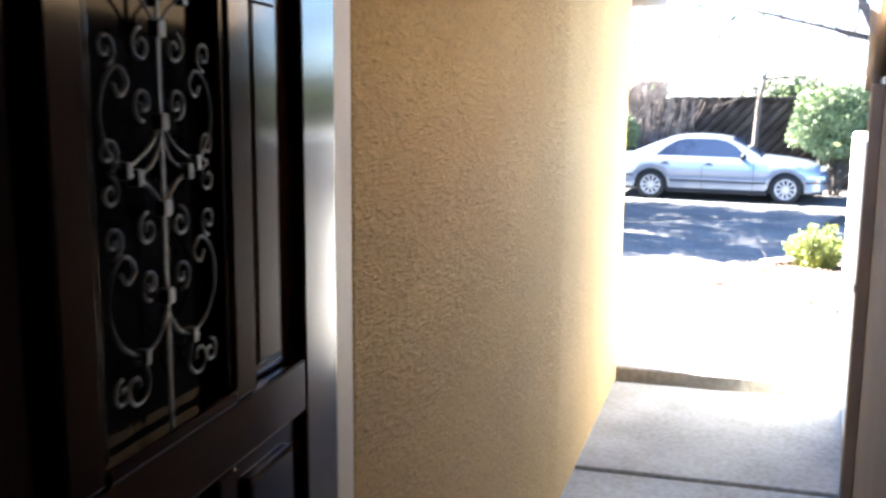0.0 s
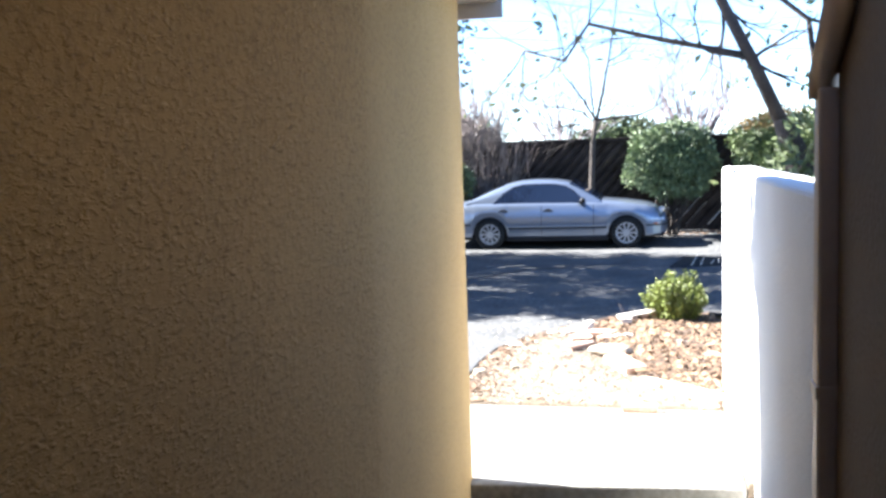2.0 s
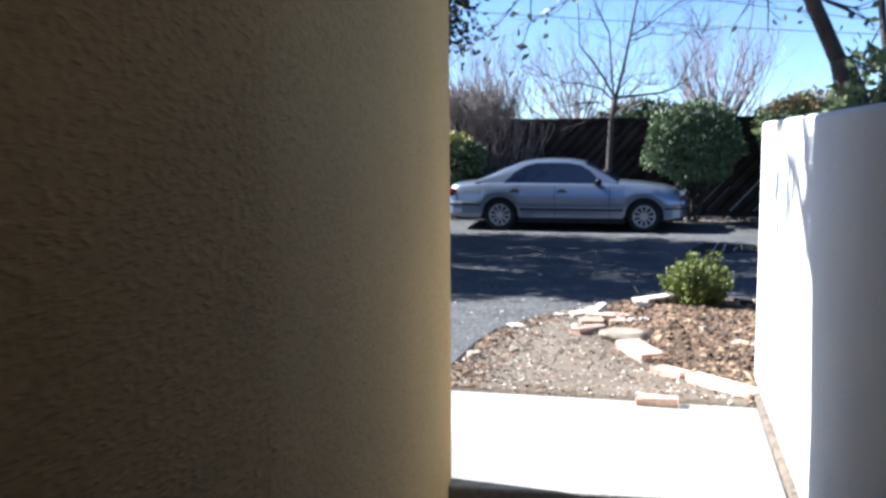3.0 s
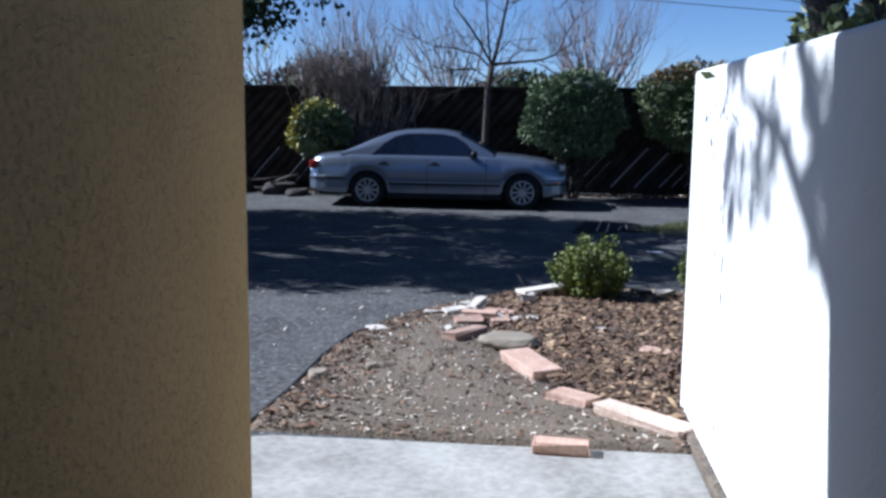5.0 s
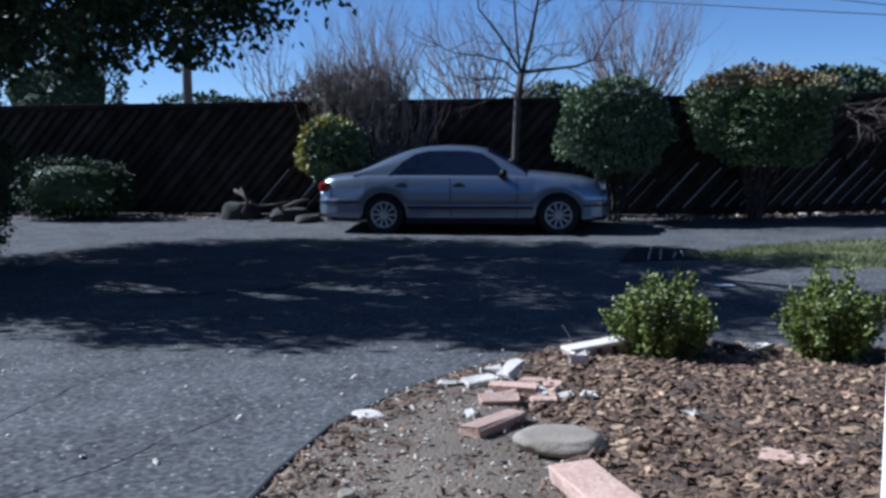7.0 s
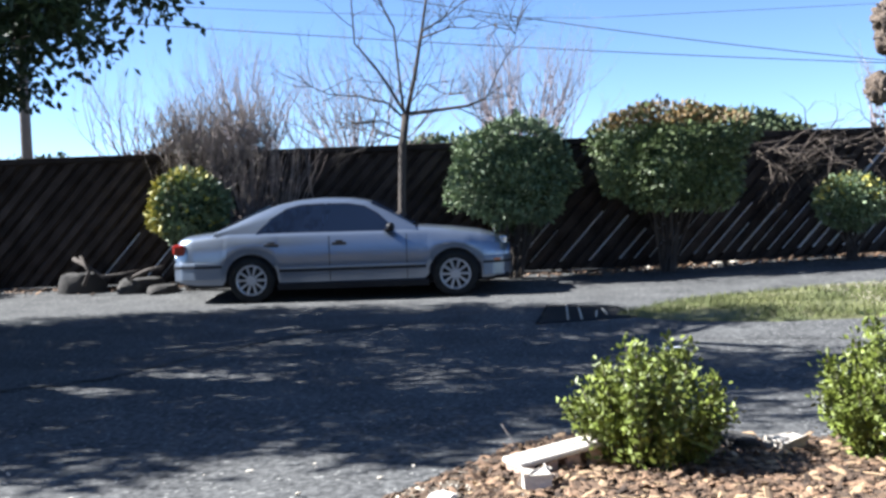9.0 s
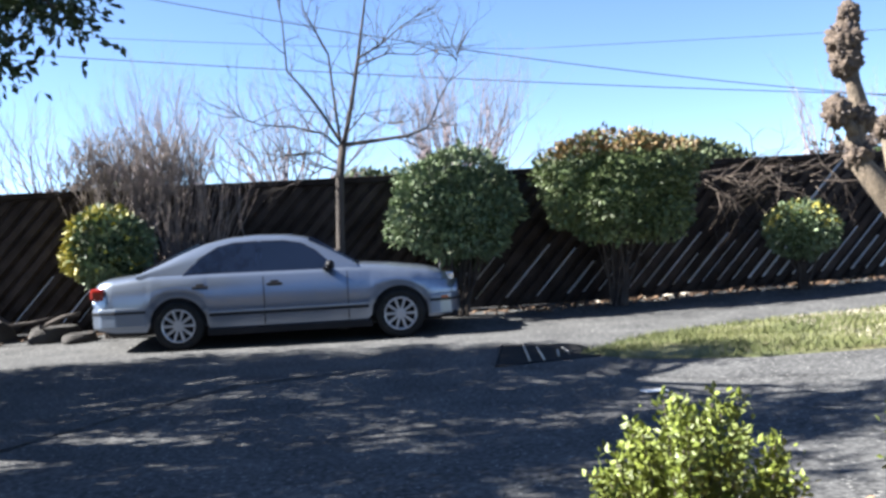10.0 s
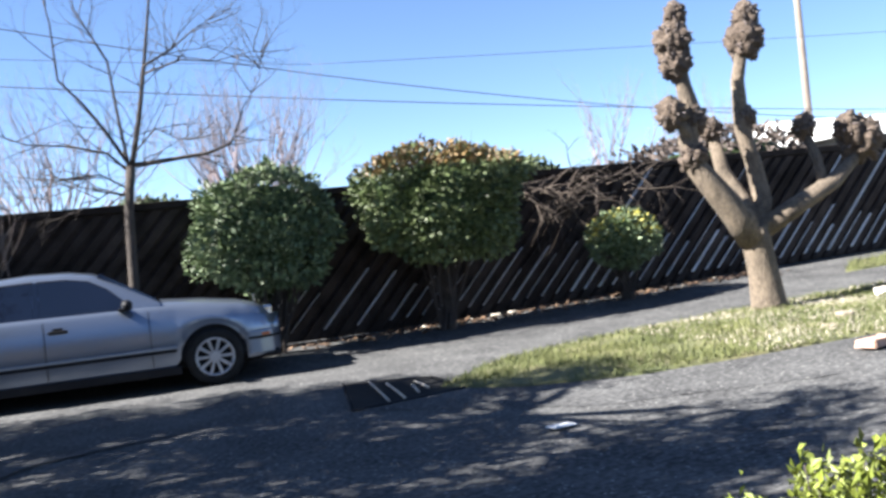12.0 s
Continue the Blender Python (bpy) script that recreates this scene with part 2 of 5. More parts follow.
def prism(poly, z0, z1, bevel=0.0):
    """An upright block on the outline poly."""
    bm = bmesh.new()
    lo = [bm.verts.new((x, y, z0)) for x, y in poly]
    hi = [bm.verts.new((x, y, z1)) for x, y in poly]
    n = len(poly)
    bm.faces.new(lo[::-1])
    bm.faces.new(hi)
    for i in range(n):
        bm.faces.new((lo[i], lo[(i + 1) % n], hi[(i + 1) % n], hi[i]))
    bmesh.ops.recalc_face_normals(bm, faces=bm.faces)
    if bevel:
        bmesh.ops.bevel(bm, geom=list(bm.edges), offset=bevel, segments=2, affect="EDGES", profile=0.5)
    return bm


def tube_data(points, radii, sides=6, verts=None, faces=None):
    """Adds a tapered tube along points to verts and faces."""
    verts = [] if verts is None else verts
    faces = [] if faces is None else faces
    pts = [Vector(p) for p in points]
    base = len(verts)
    last = None
    for i, p in enumerate(pts):
        d = (pts[min(i + 1, len(pts) - 1)] - pts[max(i - 1, 0)]).normalized()
        ref = last if last is not None else (Vector((0, 0, 1)) if abs(d.z) < 0.9 else Vector((1, 0, 0)))
        u = (ref - d * ref.dot(d))
        u = u.normalized() if u.length > 1e-5 else d.orthogonal().normalized()
        w = d.cross(u)
        last = u
        for k in range(sides):
            a = 2 * math.pi * k / sides
            verts.append(p + (u * math.cos(a) + w * math.sin(a)) * radii[i])
    for i in range(len(pts) - 1):
        for k in range(sides):
            a, b = base + i * sides + k, base + i * sides + (k + 1) % sides
            faces.append((a, b, b + sides, a + sides))
    faces.append(tuple(base + k for k in range(sides))[::-1])
    faces.append(tuple(base + (len(pts) - 1) * sides + k for k in range(sides)))
    return verts, faces


def tube(name, points, radii, material, parent=None, sides=8, label=""):
    if not isinstance(radii, (list, tuple)):
        radii = [radii] * len(points)
    v, f = tube_data(points, radii, sides)
    return raw(name, v, f, material, parent, label, smooth=True)


def ground_z(x, y):
    """The lie of the land: a level yard by the house, falling to the road, rising a little along and towards the fence."""
    z = 0.10 if y < -14.5 else 0.27 if y < -12.5 else (0.27 * (-6 - y) / 6.5 if y < -6 else 0.0)
    return z + max(0.0, min(x, 25) - 5) * 0.03 + 0.06 * max(0.0, min(y, 4) - 0.8)


def inside(poly, x, y):
    c = False
    for i in range(len(poly)):
        (x0, y0), (x1, y1) = poly[i - 1], poly[i]
        if (y0 > y) != (y1 > y) and x < (x1 - x0) * (y - y0) / (y1 - y0) + x0:
            c = not c
    return c


def patch(name, poly, lift, bumps, step, material, skirt=0.12, scale=3.0):
    """A sheet of ground within an outline, lying on the land with a little relief and an edge that goes down into it."""
    bm = bmesh.new()
    vs = [bm.verts.new((x, y, 0)) for x, y in poly]
    bm.faces.new(vs)
    bmesh.ops.triangulate(bm, faces=bm.faces)
    xs, ys = [p[0] for p in poly], [p[1] for p in poly]
    for axis, lo, hi in ((0, min(xs), max(xs)), (1, min(ys), max(ys))):
        k = lo + step
        while k < hi:
            co, no = [0, 0, 0], [0, 0, 0]
            co[axis], no[axis] = k, 1
            bmesh.ops.bisect_plane(bm, geom=bm.verts[:] + bm.edges[:] + bm.faces[:], plane_co=co, plane_no=no)
            k += step
    bmesh.ops.recalc_face_normals(bm, faces=bm.faces)
    if sum(f.normal.z for f in bm.faces) < 0:
        bmesh.ops.reverse_faces(bm, faces=bm.faces)
    edge = [e for e in bm.edges if len(e.link_faces) == 1]
    border = {v for e in edge for v in e.verts}
    for v in bm.verts:
        n = noise.noise((v.co.x * scale, v.co.y * scale, 1.3)) + 0.5 * noise.noise((v.co.x * scale * 3, v.co.y * scale * 3, 4.1))
        v.co.z = ground_z(v.co.x, v.co.y) + lift + (bumps * n if v not in border else -0.3 * lift)
    r = bmesh.ops.extrude_edge_only(bm, edges=edge)
    for v in r["geom"]:
        if isinstance(v, bmesh.types.BMVert):
            v.co.z -= skirt
    return link(name, bm, material, smooth=True)


# ---- ground ----
def interp(x, table):
    return float(np.interp(x, [a for a, _ in table], [b for _, b in table]))


def axis_steps(lo, hi, fine_lo, fine_hi, fine):
    out, k = [], fine_lo
    while k <= fine_hi:
        out.append(k)
        k += fine
    s, k = fine, fine_hi
    while k < hi:
        s *= 1.5
        k += s
        out.append(min(k, hi))
    s, k = fine, fine_lo
    while k > lo:
        s *= 1.5
        k -= s
        out.append(max(k, lo))
    return sorted(set(out))


def build_ground():
    xs, ys = axis_steps(-600, 600, -8, 14, 0.5), axis_steps(-300, 900, -14, 4, 0.5)
    v = [(x, y, ground_z(x, y) + 0.012 * noise.noise((x * 0.6, y * 0.6, 0.5))) for y in ys for x in xs]
    n = len(xs)
    f = [(j * n + i, j * n + i + 1, (j + 1) * n + i + 1, (j + 1) * n + i) for j in range(len(ys) - 1) for i in range(n - 1)]
    return tagged(raw("road", v, f, ASPHALT, smooth=True), "worn grey asphalt road and driveway, cracked and patched", "road", kind="structure")


build_ground()
SLAB = 0.285
FLOOR_IN = 0.42

# ---- the house ----
WALL_A, WALL_M, WALL_B = (2.862, -18.905), (2.81, -16.8), (2.575, -14.45)
tagged(link("wall_left", prism([WALL_A, WALL_M, WALL_B, (-7.0, -14.9), (-7.0, -15.15), (2.31, -14.72), (2.60, -18.905)], 0.0, 3.05, 0.012), STUCCO),
       "tan textured stucco house wall in shade beside the path", "wall", kind="structure")
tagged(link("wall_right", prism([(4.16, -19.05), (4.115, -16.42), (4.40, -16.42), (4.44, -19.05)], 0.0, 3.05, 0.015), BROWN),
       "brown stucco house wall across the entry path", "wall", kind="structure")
tagged(link("garden_wall", prism([(4.10, -16.40), (4.02, -12.34), (4.24, -12.34), (4.33, -16.40)], 0.0, 1.90, 0.02), WHITE),
       "white stucco garden wall along the path, sunlit", "wall", kind="structure")
# room behind the doorway, its plaster coloured dark for want of light
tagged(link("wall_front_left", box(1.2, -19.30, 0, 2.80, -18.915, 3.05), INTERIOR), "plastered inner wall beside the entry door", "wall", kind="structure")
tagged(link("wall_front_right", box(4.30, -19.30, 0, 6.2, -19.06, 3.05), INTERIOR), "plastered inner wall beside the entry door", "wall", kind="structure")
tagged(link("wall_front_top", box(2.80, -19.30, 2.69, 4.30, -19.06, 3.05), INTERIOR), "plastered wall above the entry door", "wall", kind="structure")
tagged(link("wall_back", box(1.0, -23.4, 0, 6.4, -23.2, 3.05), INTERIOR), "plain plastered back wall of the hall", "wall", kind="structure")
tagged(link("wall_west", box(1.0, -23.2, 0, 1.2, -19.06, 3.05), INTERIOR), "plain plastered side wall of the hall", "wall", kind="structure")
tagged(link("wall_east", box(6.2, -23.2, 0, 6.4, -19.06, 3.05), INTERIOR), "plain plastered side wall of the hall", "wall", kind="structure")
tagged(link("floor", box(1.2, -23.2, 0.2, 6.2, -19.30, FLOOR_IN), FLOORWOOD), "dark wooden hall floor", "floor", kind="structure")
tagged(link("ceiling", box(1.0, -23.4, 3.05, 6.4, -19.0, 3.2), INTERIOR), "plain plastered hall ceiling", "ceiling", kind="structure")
tagged(link("threshold", box(2.875, -19.30, 0.2, 4.29, -18.98, FLOOR_IN + 0.012, 0.008), TRIM), "painted door sill at the entry", "trim", kind="structure")
tagged(link("door_jamb", box(2.802, -19.31, 0.2, 2.868, -18.912, 2.68, 0.006), TRIM), "pale painted door jamb against stucco", "trim", kind="structure")
tagged(link("door_head", box(2.87, -19.20, 2.56, 4.155, -19.065, 2.685, 0.006), TRIM), "pale painted door head trim", "trim", kind="structure")
# roofs
roof = empty("roof")
tagged(roof, "low shingled house roof with boarded eaves", "roof", kind="structure")
# out of view, the eave is widened to x = 3.42 to shade the brown wall
part("roof_deck", prism([(2.76, -14.30), (-7.4, -14.75), (-7.4, -24), (3.42, -24), (3.42, -16.0), (3.28, -15.75), (2.86, -15.73)], 2.86, 3.02, 0.01), ROOFING, roof)
part("fascia", prism([(2.785, -14.275), (2.785, -14.30), (-7.4, -14.75), (-7.4, -14.72)], 2.78, 3.03), TRIM, roof, "painted fascia board")
part("roof_deck", prism([(4.05, -16.2), (9.5, -16.2), (9.5, -24), (4.05, -24)], 3.06, 3.2, 0.01), ROOFING, roof)


# ---- entry door, opened inward ----
def build_door():
    hinge, heading = (3.075, -19.355), 8.7
    d = empty("door", (hinge[0], hinge[1], FLOOR_IN + 0.014), -heading * -1)
    tagged(d, "dark stained panelled entry door with iron grille, open", "door", kind="structure")
    # local: leaf runs along -y from the hinge, its face towards +x
    W, T, H = 1.17, 0.045, 2.03
    z_sill, z_lock, top = 1.385 + SLAB - 0.015 - FLOOR_IN, 1.285 + SLAB - 0.015 - FLOOR_IN, 1.9

    def slab(name, u0, u1, z0, z1, x0=-T, x1=0.0, m=DOORWOOD, bevel=0.006, label=""):
        return part(name, box(x0, -u1, z0, x1, -u0, z1, bevel), m, d, label)
    slab("stile", 0.0, 0.16, 0, H)
    slab("stile", 1.05, W, 0, H)
    slab("mullion", 0.36, 0.435, z_sill + 0.001, top - 0.001)
    slab("mullion", 0.775, 0.85, z_sill + 0.001, top - 0.001)
    slab("top_rail", 0.161, 1.049, top, H)
    slab("mid_rail", 0.161, 1.049, z_lock, z_sill)
    slab("bottom_rail", 0.161, 1.049, 0, 0.22)
    slab("mullion", 0.44, 0.50, 0.221, z_lock - 0.001)
    slab("mullion", 0.72, 0.78, 0.221, z_lock - 0.001)
    for a, b in ((0.161, 0.439), (0.501, 0.719), (0.781, 1.049)):
        slab("lower_panel", a, b, 0.221, z_lock - 0.001, -0.030, -0.018)
        slab("raised_field", a + 0.05, b - 0.05, 0.27, z_lock - 0.045, -0.0179, -0.004, bevel=0.01)
    for a, b in ((0.161, 0.359), (0.851, 1.049)):
        slab("upper_panel", a, b, z_sill + 0.001, top - 0.001, -0.036, -0.026)
        slab("raised_field", a + 0.085, b - 0.02, z_sill + 0.03, top - 0.04, -0.0259, -0.008, bevel=0.008)
    slab("glass", 0.436, 0.774, z_sill + 0.001, top - 0.001, -0.040, -0.034, DARKGLASS, 0, "black glass pane")
    slab("sill_bead", 0.436, 0.774, z_sill + 0.0005, z_sill + 0.022, -0.030, 0.004)
    slab("glazing_bead", 0.436, 0.452, z_sill + 0.023, top - 0.001, -0.030, -0.006)
    slab("glazing_bead", 0.758, 0.774, z_sill + 0.023, top - 0.001, -0.030, -0.006)
    # grille of scrolls round a centre bar
    g = part("grille", box(-0.014, -0.6075, z_sill + 0.022, -0.010, -0.6025, top - 0.002), IRON, d, "wrought iron scroll grille")

    def scroll(cu, cz, r, turns, start, sense, thick=0.0023):
        pts = []
        for i in range(22):
            k = i / 21
            a = start + sense * turns * 2 * math.pi * k
            rr = r * (1 - 0.80 * k)
            pts.append((-0.012, -(cu + rr * math.cos(a)), cz + rr * math.sin(a)))
        tube("scroll", pts, thick, IRON, g, 5)

    def collar(du, z, w=0.009):
        part("collar", box(-0.021, -(0.605 + du + w), z - 0.011, -0.004, -(0.605 + du - w), z + 0.011, 0.003), IRON, g)

    def bow(points):
        """A curved arm through points given as (offset from the centre bar, height)."""
        pts = []
        for i in range(len(points) - 1):
            p = [points[max(i - 1, 0)], points[i], points[i + 1], points[min(i + 2, len(points) - 1)]]
            for k in range(6):
                t = k / 6
                q = [0.5 * (2 * p[1][c] + (p[2][c] - p[0][c]) * t + (2 * p[0][c] - 5 * p[1][c] + 4 * p[2][c] - p[3][c]) * t * t + (3 * p[1][c] - p[0][c] - 3 * p[2][c] + p[3][c]) * t ** 3) for c in (0, 1)]
                pts.append((-0.012, -(0.605 + q[0]), q[1]))
        pts.append((-0.012, -(0.605 + points[-1][0]), points[-1][1]))
        tube("scroll_arm", [p for p in pts if p[2] < top - 0.004], 0.0024, IRON, g, 5)

    low, K = z_sill + 0.205, 0.60
    while low < top + 0.05:
        for z, way in ((low, 1), (low + 0.20 * K, -1)):
            if z > top - 0.02:
                continue
            collar(0, z, 0.010)
            for s in (-1, 1):
                if z + way * 0.06 < top:
                    scroll(0.605 + s * 0.040, z + way * 0.024, 0.023, 1.3, math.radians(270 if way > 0 else 90), s * way)
        for s in (-1, 1):
            # tulip round the lower collar, with curls at both ends
            bow([(s * 0.062, low - 0.115 * K), (s * 0.108, low - 0.075 * K), (s * 0.134, low), (s * 0.125, low + 0.075 * K), (s * 0.096, low + 0.115 * K), (s * 0.074, low + 0.085 * K), (s * 0.090, low + 0.055 * K), (s * 0.104, low + 0.08 * K)])
            bow([(0.0, low - 0.03 * K), (s * 0.022, low - 0.085 * K), (s * 0.062, low - 0.115 * K)])
            collar(s * 0.062, low - 0.115 * K, 0.007)
            if low - z_sill < 0.3:
                scroll(0.605 + s * 0.080, low - 0.105, 0.034, 1.3, math.radians(90), s)
                scroll(0.605 + s * 0.112, low - 0.105, 0.020, 1.2, math.radians(90), -s)
            if low + 0.21 * K < top - 0.02:
                scroll(0.605 + s * 0.118, low + 0.150 * K, 0.022, 1.3, math.radians(270), -s)
                # diamond between the upper collar and the next
                bow([(0.0, low + 0.20 * K), (s * 0.034, low + 0.252 * K), (s * 0.086, low + 0.292 * K)])
                if low + 0.39 * K < top - 0.02:
                    bow([(0.0, low + 0.39 * K), (s * 0.030, low + 0.338 * K), (s * 0.086, low + 0.292 * K)])
                    collar(s * 0.086, low + 0.292 * K, 0.007)
                    scroll(0.605 + s * 0.120, low + 0.330 * K, 0.023, 1.3, math.radians(270), -s)
                    scroll(0.605 + s * 0.120, low + 0.250 * K, 0.021, 1.3, math.radians(90), s)
        low += 0.39 * K
    return d


build_door()

# ---- path slabs ----
path = empty("pavement")
tagged(path, "pale concrete entry path in three worn slabs", "path", kind="structure")
JOINTS = [-19.05, -16.27, -14.62, -12.98]
SLAB_Z = [0.195, 0.20, SLAB]
for i in range(3):
    y0, y1 = JOINTS[i] + 0.014, JOINTS[i + 1] - 0.014
    lx = lambda y: interp(y, [(-19.05, 2.845), (-16.8, 2.795), (-14.45, 2.56)])
    if i < 2:
        poly = [(lx(y0), y0), (4.08, y0 + 0.18 * (i > 0)), (4.07, y1 + 0.18), (lx(y1), y1)]
    else:
        poly = [(2.10, y0), (4.02, y0 + 0.18), (4.0, y1 + 0.02), (2.18, y1 + 0.0), (2.06, y1 - 0.05), (2.02, y1 - 0.16)]
    part("paving_slab", prism(poly, 0.05, SLAB_Z[i], 0.012), CONCRETE, path)
tagged(link("path_edging", prism([(4.025, -14.42), (4.075, -14.42), (4.04, -12.6), (3.985, -12.6)], 0.1, SLAB + 0.03, 0.008), BARK), "weathered wooden edging board along the path", "edging", kind="structure")


# ---- fence ----
def build_fence():
    f = empty("fence", (0, 2.6, 0))
    tagged(f, "tall dark weathered wooden fence with diagonal boards", "fence")
    x0, x1, zt = -22.0, 30.0, 2.27
    zb = lambda x: ground_z(x, 2.6) - 0.02
    rng = random.Random(4)
    i = 0
    x = x0
    pitch, width = 0.245, 0.128
    lean = 1.85
    while x < x1 - 2:
        b = zb(x) + 0.05
        t = zt - 0.12 + rng.uniform(-0.01, 0.01)
        run = lean * (t - b) / 2.05
        # a board with a wide chamfer along its upper arris, to catch sunlight
        hw, d, c = width / math.sin(math.atan2(2.05, lean)) / 2 * rng.uniform(0.92, 1.06), 0.036, rng.choice([0.014, 0.022, 0.032, 0.04])
        y = rng.uniform(-0.008, 0.008) - 0.03
        prof = [(-hw, 0.0), (-hw, min(-d + c * 0.9, -0.002)), (-hw + c * 0.9, -d), (hw - 0.004, -d), (hw, -d + 0.004), (hw, 0.0)]
        n = len(prof)
        # share of the height over which the arris is painted sunlit
        worn = rng.uniform(0.30, 0.52)
        v = [(x + run * k + px, y + py, b + (t - b) * k) for k in (0.0, 0.06, worn, 1.0) for px, py in prof]
        fc = [tuple(range(n))[::-1], tuple(range(3 * n, 4 * n))] + [(r * n + k, r * n + (k + 1) % n, (r + 1) * n + (k + 1) % n, (r + 1) * n + k) for r in range(3) for k in range(n)]
        ob = raw("fence_board", v, fc, FENCEWOOD, f)
        # sunlight painted on the lower arris, mostly right of x = 3
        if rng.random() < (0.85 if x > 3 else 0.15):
            ob.data.materials.append(SUNLIT_EDGE)
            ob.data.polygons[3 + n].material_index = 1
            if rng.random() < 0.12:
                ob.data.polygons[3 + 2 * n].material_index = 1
        x += pitch * rng.uniform(0.97, 1.03)
        i += 1
    part("backing_board", box(x0, 0.012, 0.12, x1, 0.03, zt - 0.10), FENCEWOOD, f)
    part("cap_rail", box(x0, -0.085, zt - 0.10, x1, 0.06, zt, 0.006), FENCEWOOD, f)
    part("bottom_rail", box(x0, -0.075, 0.02, x1, 0.045, 0.10, 0.006), FENCEWOOD, f)
    px = x0 + 0.2
    while px < x1:
        part("fence_post", box(px - 0.045, 0.035, -0.1, px + 0.045, 0.125, zt - 0.101, 0.004), FENCEWOOD, f)
        px += 2.4


build_fence()


# ---- car ----
def build_car():
    c = empty("car", (0, 0.88, ground_z(0, 0)))
    tagged(c, "silver four door sedan parked at the roadside", "car")
    TOP = [(-1.13, 0.60), (-1.11, 0.80), (-1.06, 0.90), (-0.95, 0.945), (-0.55, 0.985), (-0.3, 1.0), (2.15, 0.985), (2.4, 0.975), (2.8, 0.94), (3.2, 0.885), (3.42, 0.82), (3.53, 0.70), (3.60, 0.52)]
    HALF = [(-1.13, 0.62), (-1.08, 0.74), (-0.9, 0.82), (-0.4, 0.875), (0.6, 0.895), (2.2, 0.89), (3.0, 0.87), (3.3, 0.83), (3.48, 0.74), (3.60, 0.58)]
    R = 0.365

    def low(x):
        z = interp(x, [(-1.13, 0.42), (-1.05, 0.30), (-0.8, 0.26), (0, 0.25), (2.8, 0.245), (3.3, 0.25), (3.52, 0.27), (3.6, 0.36)])
        for xw in (0.0, 2.83):
            k = R * R - (x - xw) ** 2
            if k > 0:
                z = max(z, 0.315 + math.sqrt(k))
        return z
    xs = set(np.round(np.linspace(-1.13, 3.60, 60), 4))
    for xw in (0.0, 2.83):
        for a in np.linspace(0, math.pi, 17):
            xs.add(round(xw + R * math.cos(a) * 0.999, 4))
    xs = sorted(xs)
    rows = []
    for x in xs:
        h, zt, zl = interp(x, HALF), interp(x, TOP), low(x)
        belt = zt - 0.10
        half = []
        zs = [zl, zl + (0.56 - zl) * 0.5 if zl < 0.5 else zl + (belt - zl) * 0.25, max(0.56, zl + (belt - zl) * 0.45), max(0.72, zl + (belt - zl) * 0.7), belt]
        ws = [h - 0.045 if zl < 0.5 else h - 0.008, h - 0.008, h, h - 0.012, h - 0.045]
        half = list(zip(ws, zs)) + [(h - 0.085, zt - 0.045), (h - 0.16, zt - 0.012), (h - 0.40, zt + 0.008), (0.0, zt + 0.012)]
        rows.append([(x, -w, z) for w, z in half] + [(x, w, z) for w, z in half[-2::-1]])
    n = len(rows[0])
    v = [p for r in rows for p in r]
    fc = [(i * n + k, i * n + k + 1, (i + 1) * n + k + 1, (i + 1) * n + k) for i in range(len(rows) - 1) for k in range(n - 1)]
    fc += [tuple(range(n)), tuple((len(rows) - 1) * n + k for k in range(n))[::-1]]
    body = raw("body", v, fc, PAINT, c, smooth=True)
    part("underbody", box(-0.95, -0.70, 0.2, 3.4, 0.70, 0.55, 0.05), PLASTIC, c)
    for xw in (0.0, 2.83):
        bm = bmesh.new()
        bmesh.ops.create_cone(bm, cap_ends=True, segments=28, radius1=R - 0.004, radius2=R - 0.004, depth=1.62, matrix=pose(xw, 0, 0.335, 90))
        for w in list(bm.verts):
            w.co.z = max(w.co.z, 0.30)
        part("wheel_well", bm, PLASTIC, c)
    # cabin
    CTOP = [(-0.52, 0.985), (-0.25, 1.10), (0.05, 1.24), (0.32, 1.345), (0.6, 1.40), (0.95, 1.42), (1.35, 1.405), (1.62, 1.36), (1.9, 1.22), (2.12, 1.09), (2.30, 0.985)]
    rows = []
    for x in np.linspace(-0.52, 2.30, 40):
        zt = interp(x, CTOP)
        k = (zt - 0.95) / 0.47
        wb, wt = 0.80, 0.80 - 0.21 * max(k, 0) ** 1.0
        half = [(wb, 0.93), (wb - (wb - wt) * 0.5, 0.93 + (zt - 0.93) * 0.5), (wt, zt - 0.055 * k), (wt - 0.05, zt - 0.018 * k), (wt - 0.2, zt), (0, zt + 0.018)]
        rows.append([(x, -w, z) for w, z in half] + [(x, w, z) for w, z in half[-2::-1]])
    n = len(rows[0])
    v = [p for r in rows for p in r]
    fc = [(i * n + k, i * n + k + 1, (i + 1) * n + k + 1, (i + 1) * n + k) for i in range(len(rows) - 1) for k in range(n - 1)]
    raw("cabin", v, fc, PAINT, c, smooth=True)

    def side_y(z):
        return 0.80 - 0.21 * max(0, (z - 0.93)) / 0.455 + 0.004

    def side_glass(name, outline, mat_, s, grow=0.0, label=""):
        cx, cz = sum(p[0] for p in outline) / len(outline), sum(p[1] for p in outline) / len(outline)
        pts = [(cx + (x - cx) * (1 + grow), cz + (z - cz) * (1 + grow * 1.6)) for x, z in outline]
        lift = 0.008 if grow == 0 else 0.003
        v = [(x, s * (side_y(z) + lift), z) for x, z in pts] + [(x, s * (side_y(z) - 0.03), z) for x, z in pts]
        n = len(pts)
        f = [tuple(range(n)), tuple(range(n, 2 * n))[::-1]] + [(k, (k + 1) % n, n + (k + 1) % n, n + k) for k in range(n)]
        return raw(name, v, f, mat_, c, label)
